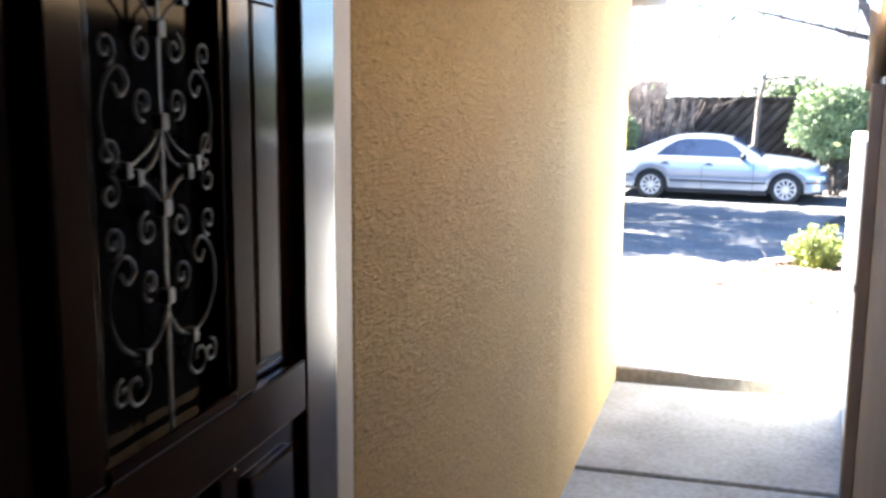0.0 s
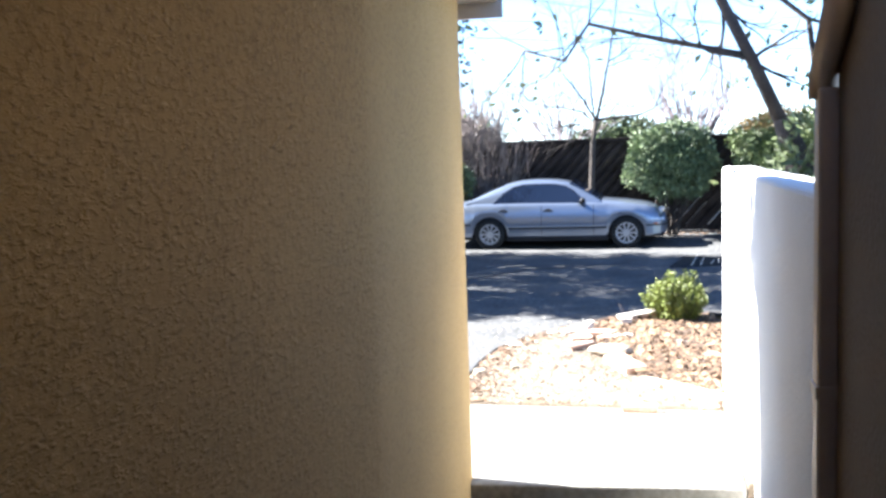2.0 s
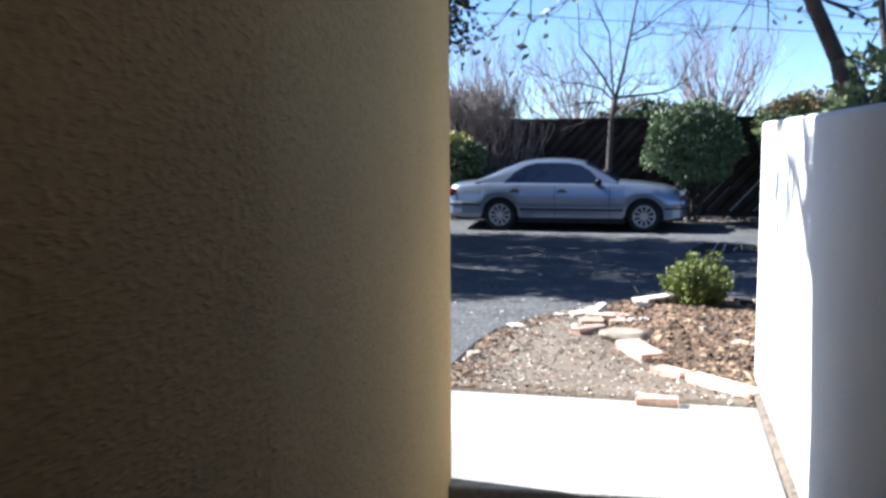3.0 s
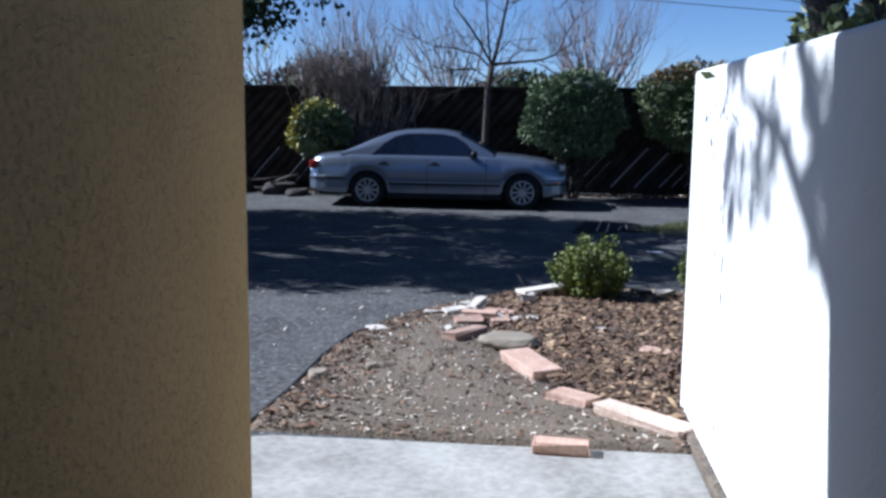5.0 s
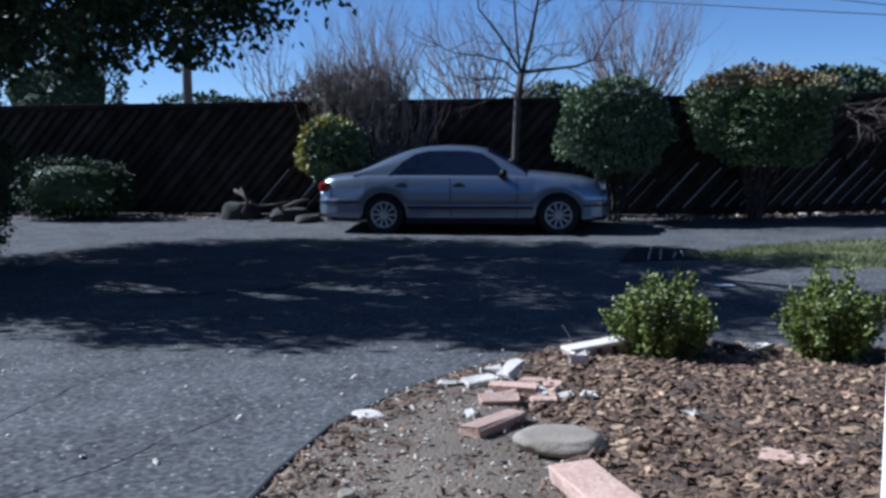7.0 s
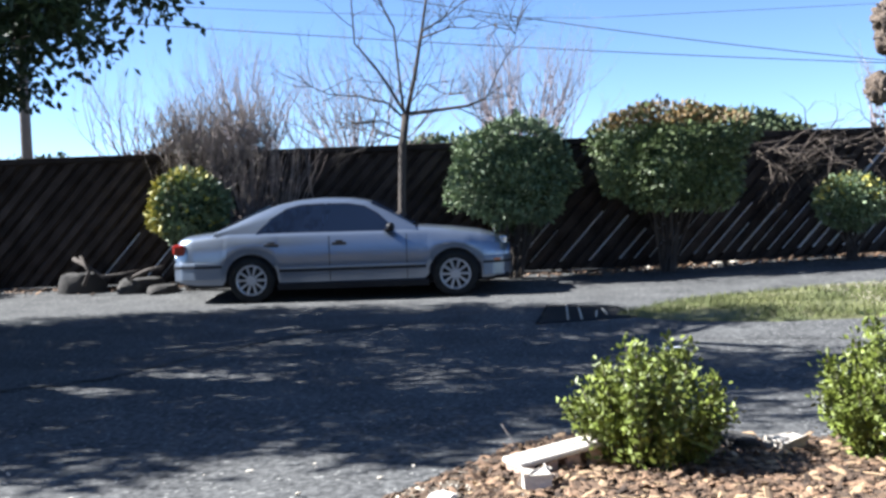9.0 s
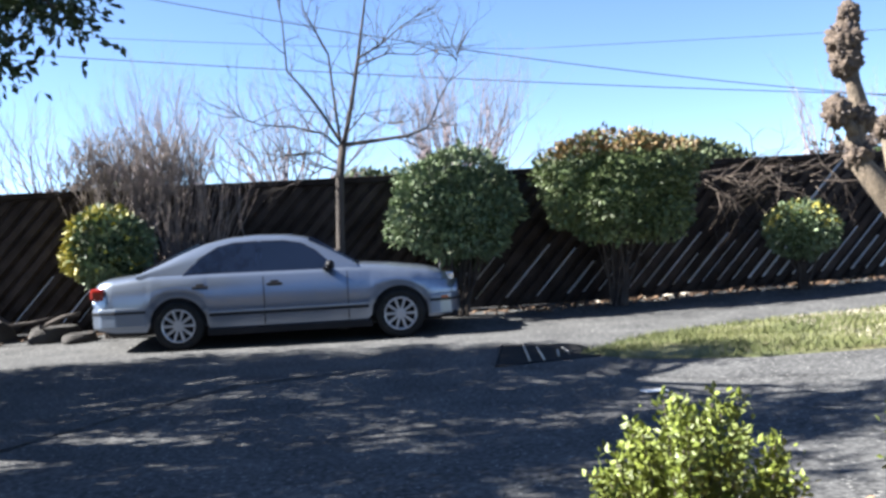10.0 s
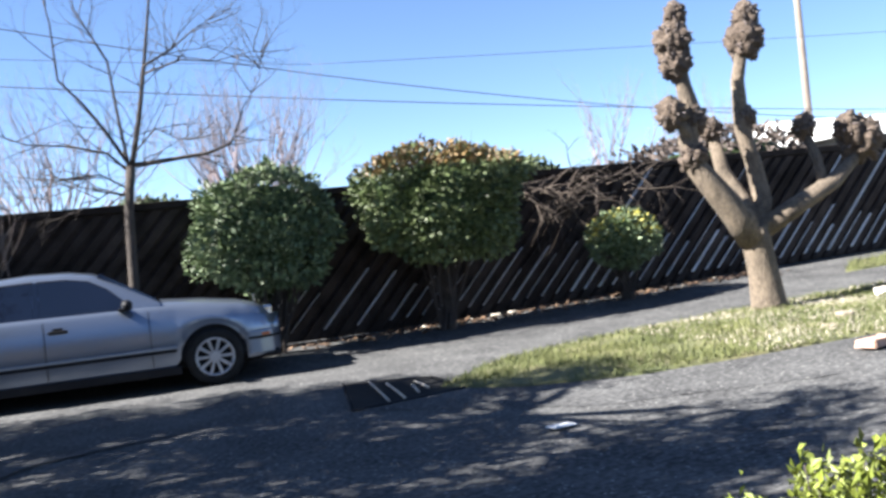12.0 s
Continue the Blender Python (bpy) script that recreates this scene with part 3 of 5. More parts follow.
    rear = [(0.06, 0.940), (1.00, 0.940), (1.00, 1.335), (0.70, 1.328), (0.50, 1.285), (0.28, 1.155)]
    front = [(1.07, 0.940), (2.00, 0.940), (1.96, 1.01), (1.76, 1.19), (1.58, 1.29), (1.36, 1.328), (1.07, 1.335)]
    for s in (-1, 1):
        side_glass("window_frame", rear, PLASTIC, s, 0.05)
        side_glass("window_frame", front, PLASTIC, s, 0.04)
        side_glass("pillar_trim", [(1.003, 0.942), (1.067, 0.942), (1.067, 1.333), (1.003, 1.333)], CARGLASS, s)
        side_glass("door_window", rear, CARGLASS, s, 0, "dark window, blue put in for reflected sky")
        side_glass("door_window", front, CARGLASS, s, 0, "dark window, blue put in for reflected sky")
        for hx in (0.30, 1.24):
            hd = part("door_handle", box(hx - 0.10, s * 0.905 - 0.022, 0.775, hx + 0.10, s * 0.905 + 0.022, 0.808, 0.012), PLASTIC, c, "dark door handle")
            # dark block painting the shade in a body coloured hand recess
            part("handle_recess", box(hx - 0.05, s * 0.893 - 0.008, 0.80, hx + 0.055, s * 0.893 + 0.008, 0.835, 0.006), PLASTIC, hd)
        part("rub_strip", box(0.40, s * 0.893 - 0.016, 0.455, 2.43, s * 0.893 + 0.016, 0.485, 0.008), LOWER, c, "grey rubbing strip")
        part("rub_strip", box(0.40, s * 0.900 - 0.012, 0.420, 2.43, s * 0.900 + 0.012, 0.454, 0.004), PLASTIC, c, "black rubbing strip")
        # sill blackened to paint in the shadow below the doors
        part("sill", box(0.36, s * 0.86 - 0.02, 0.17, 2.46, s * 0.86 + 0.02, 0.262, 0.01), PLASTIC, c)
        for dx in (1.10, 2.17):
            part("door_gap", box(dx - 0.004, s * 0.888 - 0.012, 0.28, dx + 0.004, s * 0.888 + 0.009, 0.90), PLASTIC, c)
        bm = bmesh.new()
        bmesh.ops.create_uvsphere(bm, u_segments=16, v_segments=10, radius=1.0, matrix=pose(1.96, s * 0.94, 0.995) @ Matrix.Diagonal((0.06, 0.10, 0.062, 1)))
        # dark plastic here stands for body colour in shade
        mir = part("mirror", bm, PLASTIC, c, "mirror housing, body colour darkened for shade", smooth=True)
        part("mirror_foot", box(1.86, s * 0.84 - 0.06, 0.935, 1.98, s * 0.84 + 0.06, 0.962, 0.008), PLASTIC, mir)
        # lamps
        bm = box(-1.115, s * 0.70 - 0.10, 0.68, -0.92, s * 0.70 + 0.10, 0.84, 0.04)
        part("tail_lamp", bm, REDLAMP, c, "red tail lamp")
        for k, dy in ((0, 0.0), (1, -0.22)):
            bm = bmesh.new()
            bmesh.ops.create_uvsphere(bm, u_segments=18, v_segments=10, radius=1.0, matrix=pose(3.40 + 0.05 * k, s * (0.60 + dy), 0.68) @ Matrix.Diagonal((0.085, 0.10, 0.075, 1)))
            part("headlamp", bm, CLEARLAMP, c, "clear oval headlamp", smooth=True)
        part("side_marker", box(3.37, s * 0.82 - 0.03, 0.485, 3.46, s * 0.82 + 0.008, 0.515, 0.008, m=None), AMBER, c, "amber side marker")
    # screens
    for pts, nm in (([(2.25, -0.70, 1.0), (2.25, 0.70, 1.0), (1.68, 0.54, 1.345), (1.68, -0.54, 1.345)], "windscreen"),
                    ([(-0.44, 0.68, 1.02), (-0.44, -0.68, 1.02), (0.26, -0.55, 1.325), (0.26, 0.55, 1.325)], "rear_window")):
        a, b, d = Vector(pts[0]), Vector(pts[1]), Vector(pts[2])
        nrm = (b - a).cross(d - a).normalized()
        nrm = nrm if nrm.z > 0 else -nrm
        v = [Vector(p) + nrm * 0.03 for p in pts] + [Vector(p) - nrm * 0.02 for p in pts]
        raw(nm, v, [(0, 1, 2, 3), (7, 6, 5, 4), (0, 4, 5, 1), (1, 5, 6, 2), (2, 6, 7, 3), (3, 7, 4, 0)], CARGLASS, c)
    # bumpers, grille, plate
    FRONT = [(3.21, 0.845), (3.36, 0.83), (3.50, 0.76), (3.59, 0.62), (3.64, 0.36)]
    REAR = [(-0.40, 0.872), (-0.78, 0.86), (-1.0, 0.80), (-1.12, 0.68), (-1.19, 0.40)]
    ring = lambda half, k=0.0: [(x, -w - k) for x, w in half] + [(x, w + k) for x, w in half[::-1]]
    part("front_bumper", prism(ring(FRONT), 0.27, 0.55, 0.025), PAINT, c)
    part("front_lip", box(3.25, -0.74, 0.22, 3.58, 0.74, 0.31, 0.03), PLASTIC, c)
    part("rear_bumper", prism(ring(REAR), 0.32, 0.58, 0.025), PAINT, c)
    part("bumper_strip", prism(ring([(x * 1.008, w) for x, w in REAR], 0.010), 0.50, 0.53), PLASTIC, c)
    part("bumper_strip", prism(ring([(x * 1.003, w) for x, w in FRONT], 0.010), 0.45, 0.48), PLASTIC, c)
    part("radiator_grille", box(3.46, -0.30, 0.60, 3.58, 0.30, 0.80, 0.03), CHROME, c)
    part("bonnet_mascot", box(3.40, -0.01, 0.84, 3.42, 0.01, 0.93, 0.004), CHROME, c, "small chrome ornament on the bonnet")
    part("wiper", box(2.18, -0.6, 1.0, 2.22, 0.2, 1.015, 0.004), PLASTIC, c)
    # wheels
    for xw in (0.0, 2.83):
        for s in (-1, 1):
            w = part("wheel", tyre_mesh(0.315, 0.205, 0.11), RUBBER, c, "black tyre on a ten spoke alloy rim", smooth=True)
            w.matrix_basis = pose(xw, s * 0.775, 0.315, -90 * s)
            rim(w)
    return c


def tyre_mesh(r, rim_r, hw):
    bm = bmesh.new()
    prof = [(rim_r, -hw * 0.9), (rim_r + 0.03, -hw), (r - 0.03, -hw), (r, -hw * 0.75), (r, hw * 0.75), (r - 0.03, hw), (rim_r + 0.03, hw), (rim_r, hw * 0.9)]
    rings = []
    for k in range(36):
        a = 2 * math.pi * k / 36
        rings.append([bm.verts.new((q * math.cos(a), q * math.sin(a), z)) for q, z in prof])
    for k in range(36):
        A, B = rings[k], rings[(k + 1) % 36]
        for i in range(len(prof)):
            j = (i + 1) % len(prof)
            bm.faces.new((A[i], B[i], B[j], A[j]))
    bmesh.ops.recalc_face_normals(bm, faces=bm.faces)
    return bm


def rim(w):
    # black disc that stands in for the shade behind the spokes
    bm = bmesh.new()
    bmesh.ops.create_cone(bm, cap_ends=True, segments=32, radius1=0.2, radius2=0.2, depth=0.02, matrix=pose(0, 0, 0.02))
    part("brake_shadow_disc", bm, PLASTIC, w)
    bm = bmesh.new()
    prof = [(0.206, 0.05), (0.214, 0.104), (0.203, 0.108), (0.190, 0.085), (0.186, 0.05)]
    rings = []
    for k in range(36):
        a = 2 * math.pi * k / 36
        rings.append([bm.verts.new((q * math.cos(a), q * math.sin(a), z)) for q, z in prof])
    for k in range(36):
        A, B = rings[k], rings[(k + 1) % 36]
        for i in range(len(prof)):
            j = (i + 1) % len(prof)
            bm.faces.new((A[i], B[i], B[j], A[j]))
    bmesh.ops.recalc_face_normals(bm, faces=bm.faces)
    part("rim", bm, ALLOY, w, "bright alloy rim", smooth=True)
    for k in range(10):
        m = pose(0, 0, 0, 0, 0, 36 * k)
        v = [m @ Vector(p) for p in ((0.05, -0.016, 0.075), (0.195, -0.021, 0.090), (0.195, 0.021, 0.090), (0.05, 0.016, 0.075),
                                     (0.05, -0.014, 0.098), (0.195, -0.014, 0.103), (0.195, 0.014, 0.103), (0.05, 0.014, 0.098))]
        raw("spoke", v, [(3, 2, 1, 0), (4, 5, 6, 7), (0, 1, 5, 4), (1, 2, 6, 5), (2, 3, 7, 6), (3, 0, 4, 7)], ALLOY, w)
    bm = bmesh.new()
    bmesh.ops.create_cone(bm, cap_ends=True, segments=20, radius1=0.072, radius2=0.06, depth=0.03, matrix=pose(0, 0, 0.092))
    part("hub", bm, ALLOY, w)


# Blue in this dark base paints in the sky that the glass reflects.
CARGLASS = mat("sky_tinted_car_glass", (0.006, 0.010, 0.022), (0.009, 0.014, 0.030), 2, 20, 0.05, bump=0)
CARGLASS.node_tree.nodes["Principled BSDF"].inputs["Specular IOR Level"].default_value = 0.6
build_car()


# ---- plants ----
def leaf_cloud(name, count, sample, size, material, parent, label="", seed=1, aspect=0.55, droop=0.0, tip_mat=None, tip_test=None):
    """Many single leaves as bent quads, placed by sample(rng) -> (position, outward direction)."""
    rng = random.Random(seed)
    v, f, mi = [], [], []
    for i in range(count):
        p, out = sample(rng)
        d = (Vector(out) * 0.7 + Vector((rng.gauss(0, 1), rng.gauss(0, 1), rng.gauss(0, 1))) * 0.55 + Vector((0, 0, -droop))).normalized()
        s = d.cross(Vector((rng.gauss(0, 1), rng.gauss(0, 1), rng.gauss(0, 1)))).normalized()
        n = d.cross(s)
        L = size * rng.uniform(0.6, 1.3)
        w = L * aspect * 0.5
        p = Vector(p)
        b = len(v)
        v += [p, p + d * L * 0.5 + s * w + n * w * 0.35, p + d * L, p + d * L * 0.5 - s * w + n * w * 0.35]
        f += [(b, b + 1, b + 2), (b, b + 2, b + 3)]
        t = 1 if tip_test and tip_test(p, rng) else 0
        mi += [t, t]
    ob = raw(name, v, f, material, parent, label)
    if tip_mat:
        ob.data.materials.append(tip_mat)
        ob.data.polygons.foreach_set("material_index", mi)
    return ob


def lump(x, y, z, freq, seed):
    return noise.noise((x * freq + seed * 7.1, y * freq - seed * 3.3, z * freq + seed)) + 0.5 * noise.noise((x * freq * 2.3, y * freq * 2.3 + seed, z * freq * 2.3))


def shell_sampler(centre, radii, seed, rough=0.16, inner=0.72, boxy=1.0, freq=1.6):
    c = Vector(centre)

    def sample(rng):
        while True:
            d = Vector((rng.gauss(0, 1), rng.gauss(0, 1), rng.gauss(0, 1))).normalized()
            e = Vector([math.copysign(abs(k) ** boxy, k) for k in d])
            k = rng.uniform(inner, 1.0) ** 0.6 * (1 + rough * lump(d.x, d.y, d.z, freq, seed))
            return c + Vector((e.x * radii[0], e.y * radii[1], e.z * radii[2])) * k, d
    return sample


def shrub(name, at, centre, radii, material, label, count, size, seed, category="shrub", stems=9, boxy=1.0, rough=0.16, tip_mat=None, tip_test=None, inner=0.72):
    s = empty(name, at)
    tagged(s, label, category)
    rng = random.Random(seed)
    c = Vector(centre) - Vector(at)
    v, f = [], []
    for i in range(stems):
        a = rng.uniform(0, 6.28)
        foot = Vector((0.10 * math.cos(a), 0.10 * math.sin(a), -0.05))
        d = Vector((rng.uniform(-0.55, 0.55), rng.uniform(-0.55, 0.55), rng.uniform(-0.3, 0.6)))
        top = c + Vector((d.x * radii[0], d.y * radii[1], d.z * radii[2]))
        mid = foot.lerp(top, 0.5) + Vector((rng.gauss(0, 0.06), rng.gauss(0, 0.06), 0))
        tube_data([foot, mid, top], [0.02, 0.015, 0.006], 5, v, f)
    tagged(raw("stem_growth", v, f, DARKBARK, s, "bare brown stems"), kind="stuff")
    # solid lump in dark leaf colour, in place of shade within the crown
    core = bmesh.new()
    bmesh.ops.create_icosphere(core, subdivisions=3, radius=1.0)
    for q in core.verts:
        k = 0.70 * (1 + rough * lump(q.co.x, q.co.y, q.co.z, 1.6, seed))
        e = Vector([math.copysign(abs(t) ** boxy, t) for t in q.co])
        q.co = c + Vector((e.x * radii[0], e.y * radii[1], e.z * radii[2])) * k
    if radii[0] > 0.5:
        part("inner_foliage", core, LEAF_OAK, s, "solid core coloured dark for the shade inside the foliage")
    else:
        core.free()
    leaf_cloud("crown", count, shell_sampler(c, radii, seed, rough, inner, boxy), size, material, s, seed=seed, tip_mat=tip_mat, tip_test=tip_test)
    return s


def grow(v, f, p, d, length, r, depth, rng, spread=0.5, up=0.15, sides=5, kids=(2, 3), ends=None, wobble=0.12, shrink=0.68):
    """A branching limb: adds tubes to v and f."""
    pts, rad = [Vector(p)], [r]
    n = 4
    for i in range(n):
        d = (d + Vector((rng.gauss(0, wobble), rng.gauss(0, wobble), rng.gauss(0, wobble) + up * 0.25))).normalized()
        pts.append(pts[-1] + d * length / n)
        rad.append(r * (1 - 0.45 * (i + 1) / n))
    tube_data(pts, rad, sides if depth > 1 else 4, v, f)
    if ends is not None:
        ends.append((pts[-1], d))
    if depth <= 0:
        return
    for k in range(rng.randint(*kids)):
        j = rng.choice([2, 3, 4]) if k else 4
        a = (d + Vector((rng.gauss(0, spread), rng.gauss(0, spread), rng.gauss(up, spread * 0.7)))).normalized()
        grow(v, f, pts[j], a, length * rng.uniform(shrink - 0.12, shrink + 0.12), rad[j] * 0.72, depth - 1, rng, spread, up, sides, kids, ends, wobble, shrink)


# Yellow leaves on the sunward side and top put sunlight into the leaf colour.
shrub("shrub", (-1.33, 1.75, 0.03), (-1.30, 1.7, 1.36), (0.60, 0.55, 0.56), LEAF_DARK, "round yellow green shrub against the fence, yellower where the sun falls", 4600, 0.105, 3,
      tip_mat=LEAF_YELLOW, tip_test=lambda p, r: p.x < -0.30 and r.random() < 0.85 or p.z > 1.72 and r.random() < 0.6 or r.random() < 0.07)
shrub("shrub", (3.75, 1.85, 0.08), (3.74, 1.75, 1.70), (0.92, 0.62, 0.84), LEAF_DARK, "dense dark green glossy shrub in front of the fence", 9500, 0.085, 5, rough=0.34, stems=26)
shrub("shrub", (6.15, 1.8, 0.1), (6.22, 1.6, 1.88), (1.14, 0.7, 0.78), LEAF_MID, "large clipped green shrub with rusty new growth on top", 12500, 0.085, 8, boxy=0.8, rough=0.3, stems=24,
      tip_mat=LEAF_RUST, tip_test=lambda p, r: p.z > 2.22 and r.random() < 0.75)
shrub("shrub", (9.0, 1.8, 0.2), (8.9, 1.6, 1.08), (0.56, 0.5, 0.42), LEAF_DARK, "small yellow green shrub by the fence", 2600, 0.075, 9, stems=16, tip_mat=LEAF_YELLOW, tip_test=lambda p, r: p.z > 0.9 and r.random() < 0.25)


def boxwood(at, radius, height, seed, label):
    s = empty("shrub", at)
    tagged(s, label, "shrub")
    rng = random.Random(seed)
    v, f, spots = [], [], []
    for i in range(58):
        a, k = rng.uniform(0, 6.283), rng.uniform(0.1, 1.0) ** 0.6
        top = Vector((math.cos(a) * radius * k * rng.uniform(0.8, 1.15), math.sin(a) * radius * k * rng.uniform(0.8, 1.1), height * (1.0 - 0.42 * k * k) * rng.uniform(0.62, 1.12)))
        foot = Vector((math.cos(a) * 0.05, math.sin(a) * 0.05, -0.06))
        mid = Vector((top.x * 0.72, top.y * 0.72, top.z * 0.42))
        pts = [foot, mid, top]
        tube_data(pts, [0.007, 0.005, 0.002], 4, v, f)
        for j in range(160):
            q = rng.uniform(0.18, 1.0) ** 0.7
            p = foot.lerp(mid, q * 2) if q < 0.5 else mid.lerp(top, q * 2 - 1)
            spots.append((p + Vector((rng.gauss(0, 0.022), rng.gauss(0, 0.022), rng.gauss(0, 0.02))), (top - mid).normalized()))
    tagged(raw("stem_growth", v, f, DARKBARK, s, smooth=True), kind="stuff")
    it = iter(spots)

    def sample(r):
        p, d = next(it)
        return p, d * 0.6 + Vector((r.gauss(0, 1), r.gauss(0, 1), r.gauss(0.3, 0.6)))
    leaf_cloud("crown", len(spots), sample, 0.034, LEAF_BOX, s, seed=seed)


boxwood((3.71, -8.90, 0.11), 0.345, 0.60, 12, "small fresh green boxwood shrub in the mulch bed")
boxwood((4.77, -8.84, 0.11), 0.345, 0.60, 14, "small fresh green boxwood shrub at the bed end")


def bare_tree():
    at = (2.08, 1.35, 0.03)
    t = empty("bare_tree", at)
    tagged(t, "slender leafless street tree with spreading branches", "tree")
    rng = random.Random(21)
    v, f = [], []
    tube_data([(-0.06, 0, -0.1), (-0.05, 0, 0.6), (-0.03, 0, 1.4), (0.0, 0, 2.1), (0.07, 0, 2.62)], [0.085, 0.066, 0.058, 0.056, 0.06], 10, v, f)
    raw("trunk", v, f, DARKBARK, t, smooth=True)
    # main limbs: run (x, z) from the fork, thickness, twigs, depth offset at the tip
    limbs = [([(0.07, 2.58), (0.22, 3.25), (0.36, 3.85), (0.50, 4.65), (0.58, 5.4)], 0.050, 9, 0.15),
             ([(0.06, 2.60), (-0.18, 3.07), (-0.40, 3.38), (-0.62, 3.68), (-0.66, 4.35), (-0.74, 4.9)], 0.034, 7, -0.25),
             ([(0.06, 2.62), (-0.03, 3.18), (-0.06, 3.95), (-0.40, 4.62), (-0.50, 5.1)], 0.032, 7, 0.3),
             ([(0.09, 2.62), (0.45, 2.65), (0.98, 2.70), (1.26, 2.79), (1.40, 2.98)], 0.046, 8, -0.2),
             ([(1.38, 2.95), (1.50, 3.25), (1.72, 3.6), (1.8, 3.95)], 0.013, 6, -0.1),
             ([(0.04, 2.58), (-0.20, 2.80), (-0.62, 2.92), (-1.10, 2.98), (-1.4, 3.12)], 0.026, 7, 0.2),
             ([(0.36, 3.85), (0.72, 4.05), (1.0, 4.32), (1.25, 4.5)], 0.022, 6, 0.3),
             ([(0.34, 3.75), (0.80, 3.88), (1.20, 3.82), (1.7, 3.92)], 0.018, 6, -0.3),
             ([(0.12, 2.75), (0.40, 3.05), (0.62, 2.90), (0.80, 2.84)], 0.018, 5, -0.35),
             ([(0.02, 2.25), (-0.22, 2.32), (-0.34, 2.24), (-0.62, 2.42)], 0.026, 5, -0.1),
             ([(0.01, 2.35), (-0.30, 2.55), (-0.70, 2.52), (-1.05, 2.66)], 0.018, 6, 0.25)]
    for run, r, twigs, off in limbs:
        v, f = [], []
        n = len(run)
        pts = [Vector((x + rng.gauss(0, 0.012), off * i / (n - 1), z)) for i, (x, z) in enumerate(run)]
        tube_data(pts, [r * 0.78 * (1 - 0.78 * i / (n - 1)) for i in range(n)], 7, v, f)
        for k in range(twigs * 2):
            i = rng.randint(1, n - 1)
            p = pts[i - 1].lerp(pts[i], rng.uniform(0.2, 1.0))
            d = ((pts[i] - pts[i - 1]).normalized() * 0.7 + Vector((rng.gauss(0, 0.6), rng.gauss(0, 0.5), rng.gauss(0.1, 0.5)))).normalized()
            grow(v, f, p, d, rng.uniform(0.28, 0.66), 0.0075, 2, rng, spread=0.5, up=0.08, sides=4, kids=(2, 3), wobble=0.14)
        raw("branch", v, f, DARKBARK, t, smooth=True)


bare_tree()


def bare_shrub():
    t = empty("bare_shrub", (-0.35, 2.05, 0.03))
    tagged(t, "large leafless shrub of many thin stems against the fence", "shrub")
    rng = random.Random(33)
    v, f = [], []
    for i in range(66):
        d = Vector((rng.uniform(-0.75, 0.6), rng.gauss(0, 0.12), 1)).normalized()
        grow(v, f, (0.30 * rng.gauss(0, 1), 0.12 * rng.gauss(0, 1), -0.05), d, rng.uniform(1.2, 1.6), 0.022, 4, rng, spread=0.24, up=0.22, sides=4, kids=(2, 3), wobble=0.05, shrink=0.52)
    tagged(raw("stem_growth", v, f, TWIG, t, "grey brown upright twigs", smooth=True), kind="stuff")
    v, f = [], []
    for i in range(420):
        d = Vector((rng.gauss(0, 1), rng.gauss(0, 1), rng.gauss(0, 1))).normalized() * rng.uniform(0.2, 1) ** 0.5
        p = Vector((-0.65 + d.x * 1.15, d.y * 0.4, 2.35 + d.z * 0.5))
        grow(v, f, p, Vector((rng.gauss(-0.1, 0.5), rng.gauss(0, 0.4), 1)).normalized(), rng.uniform(0.2, 0.4), 0.009, 1, rng, spread=0.35, up=0.2, sides=4)
    tagged(raw("twig_crown", v, f, TWIG, t, "dense brown fine twigs", smooth=True), kind="stuff")


bare_shrub()


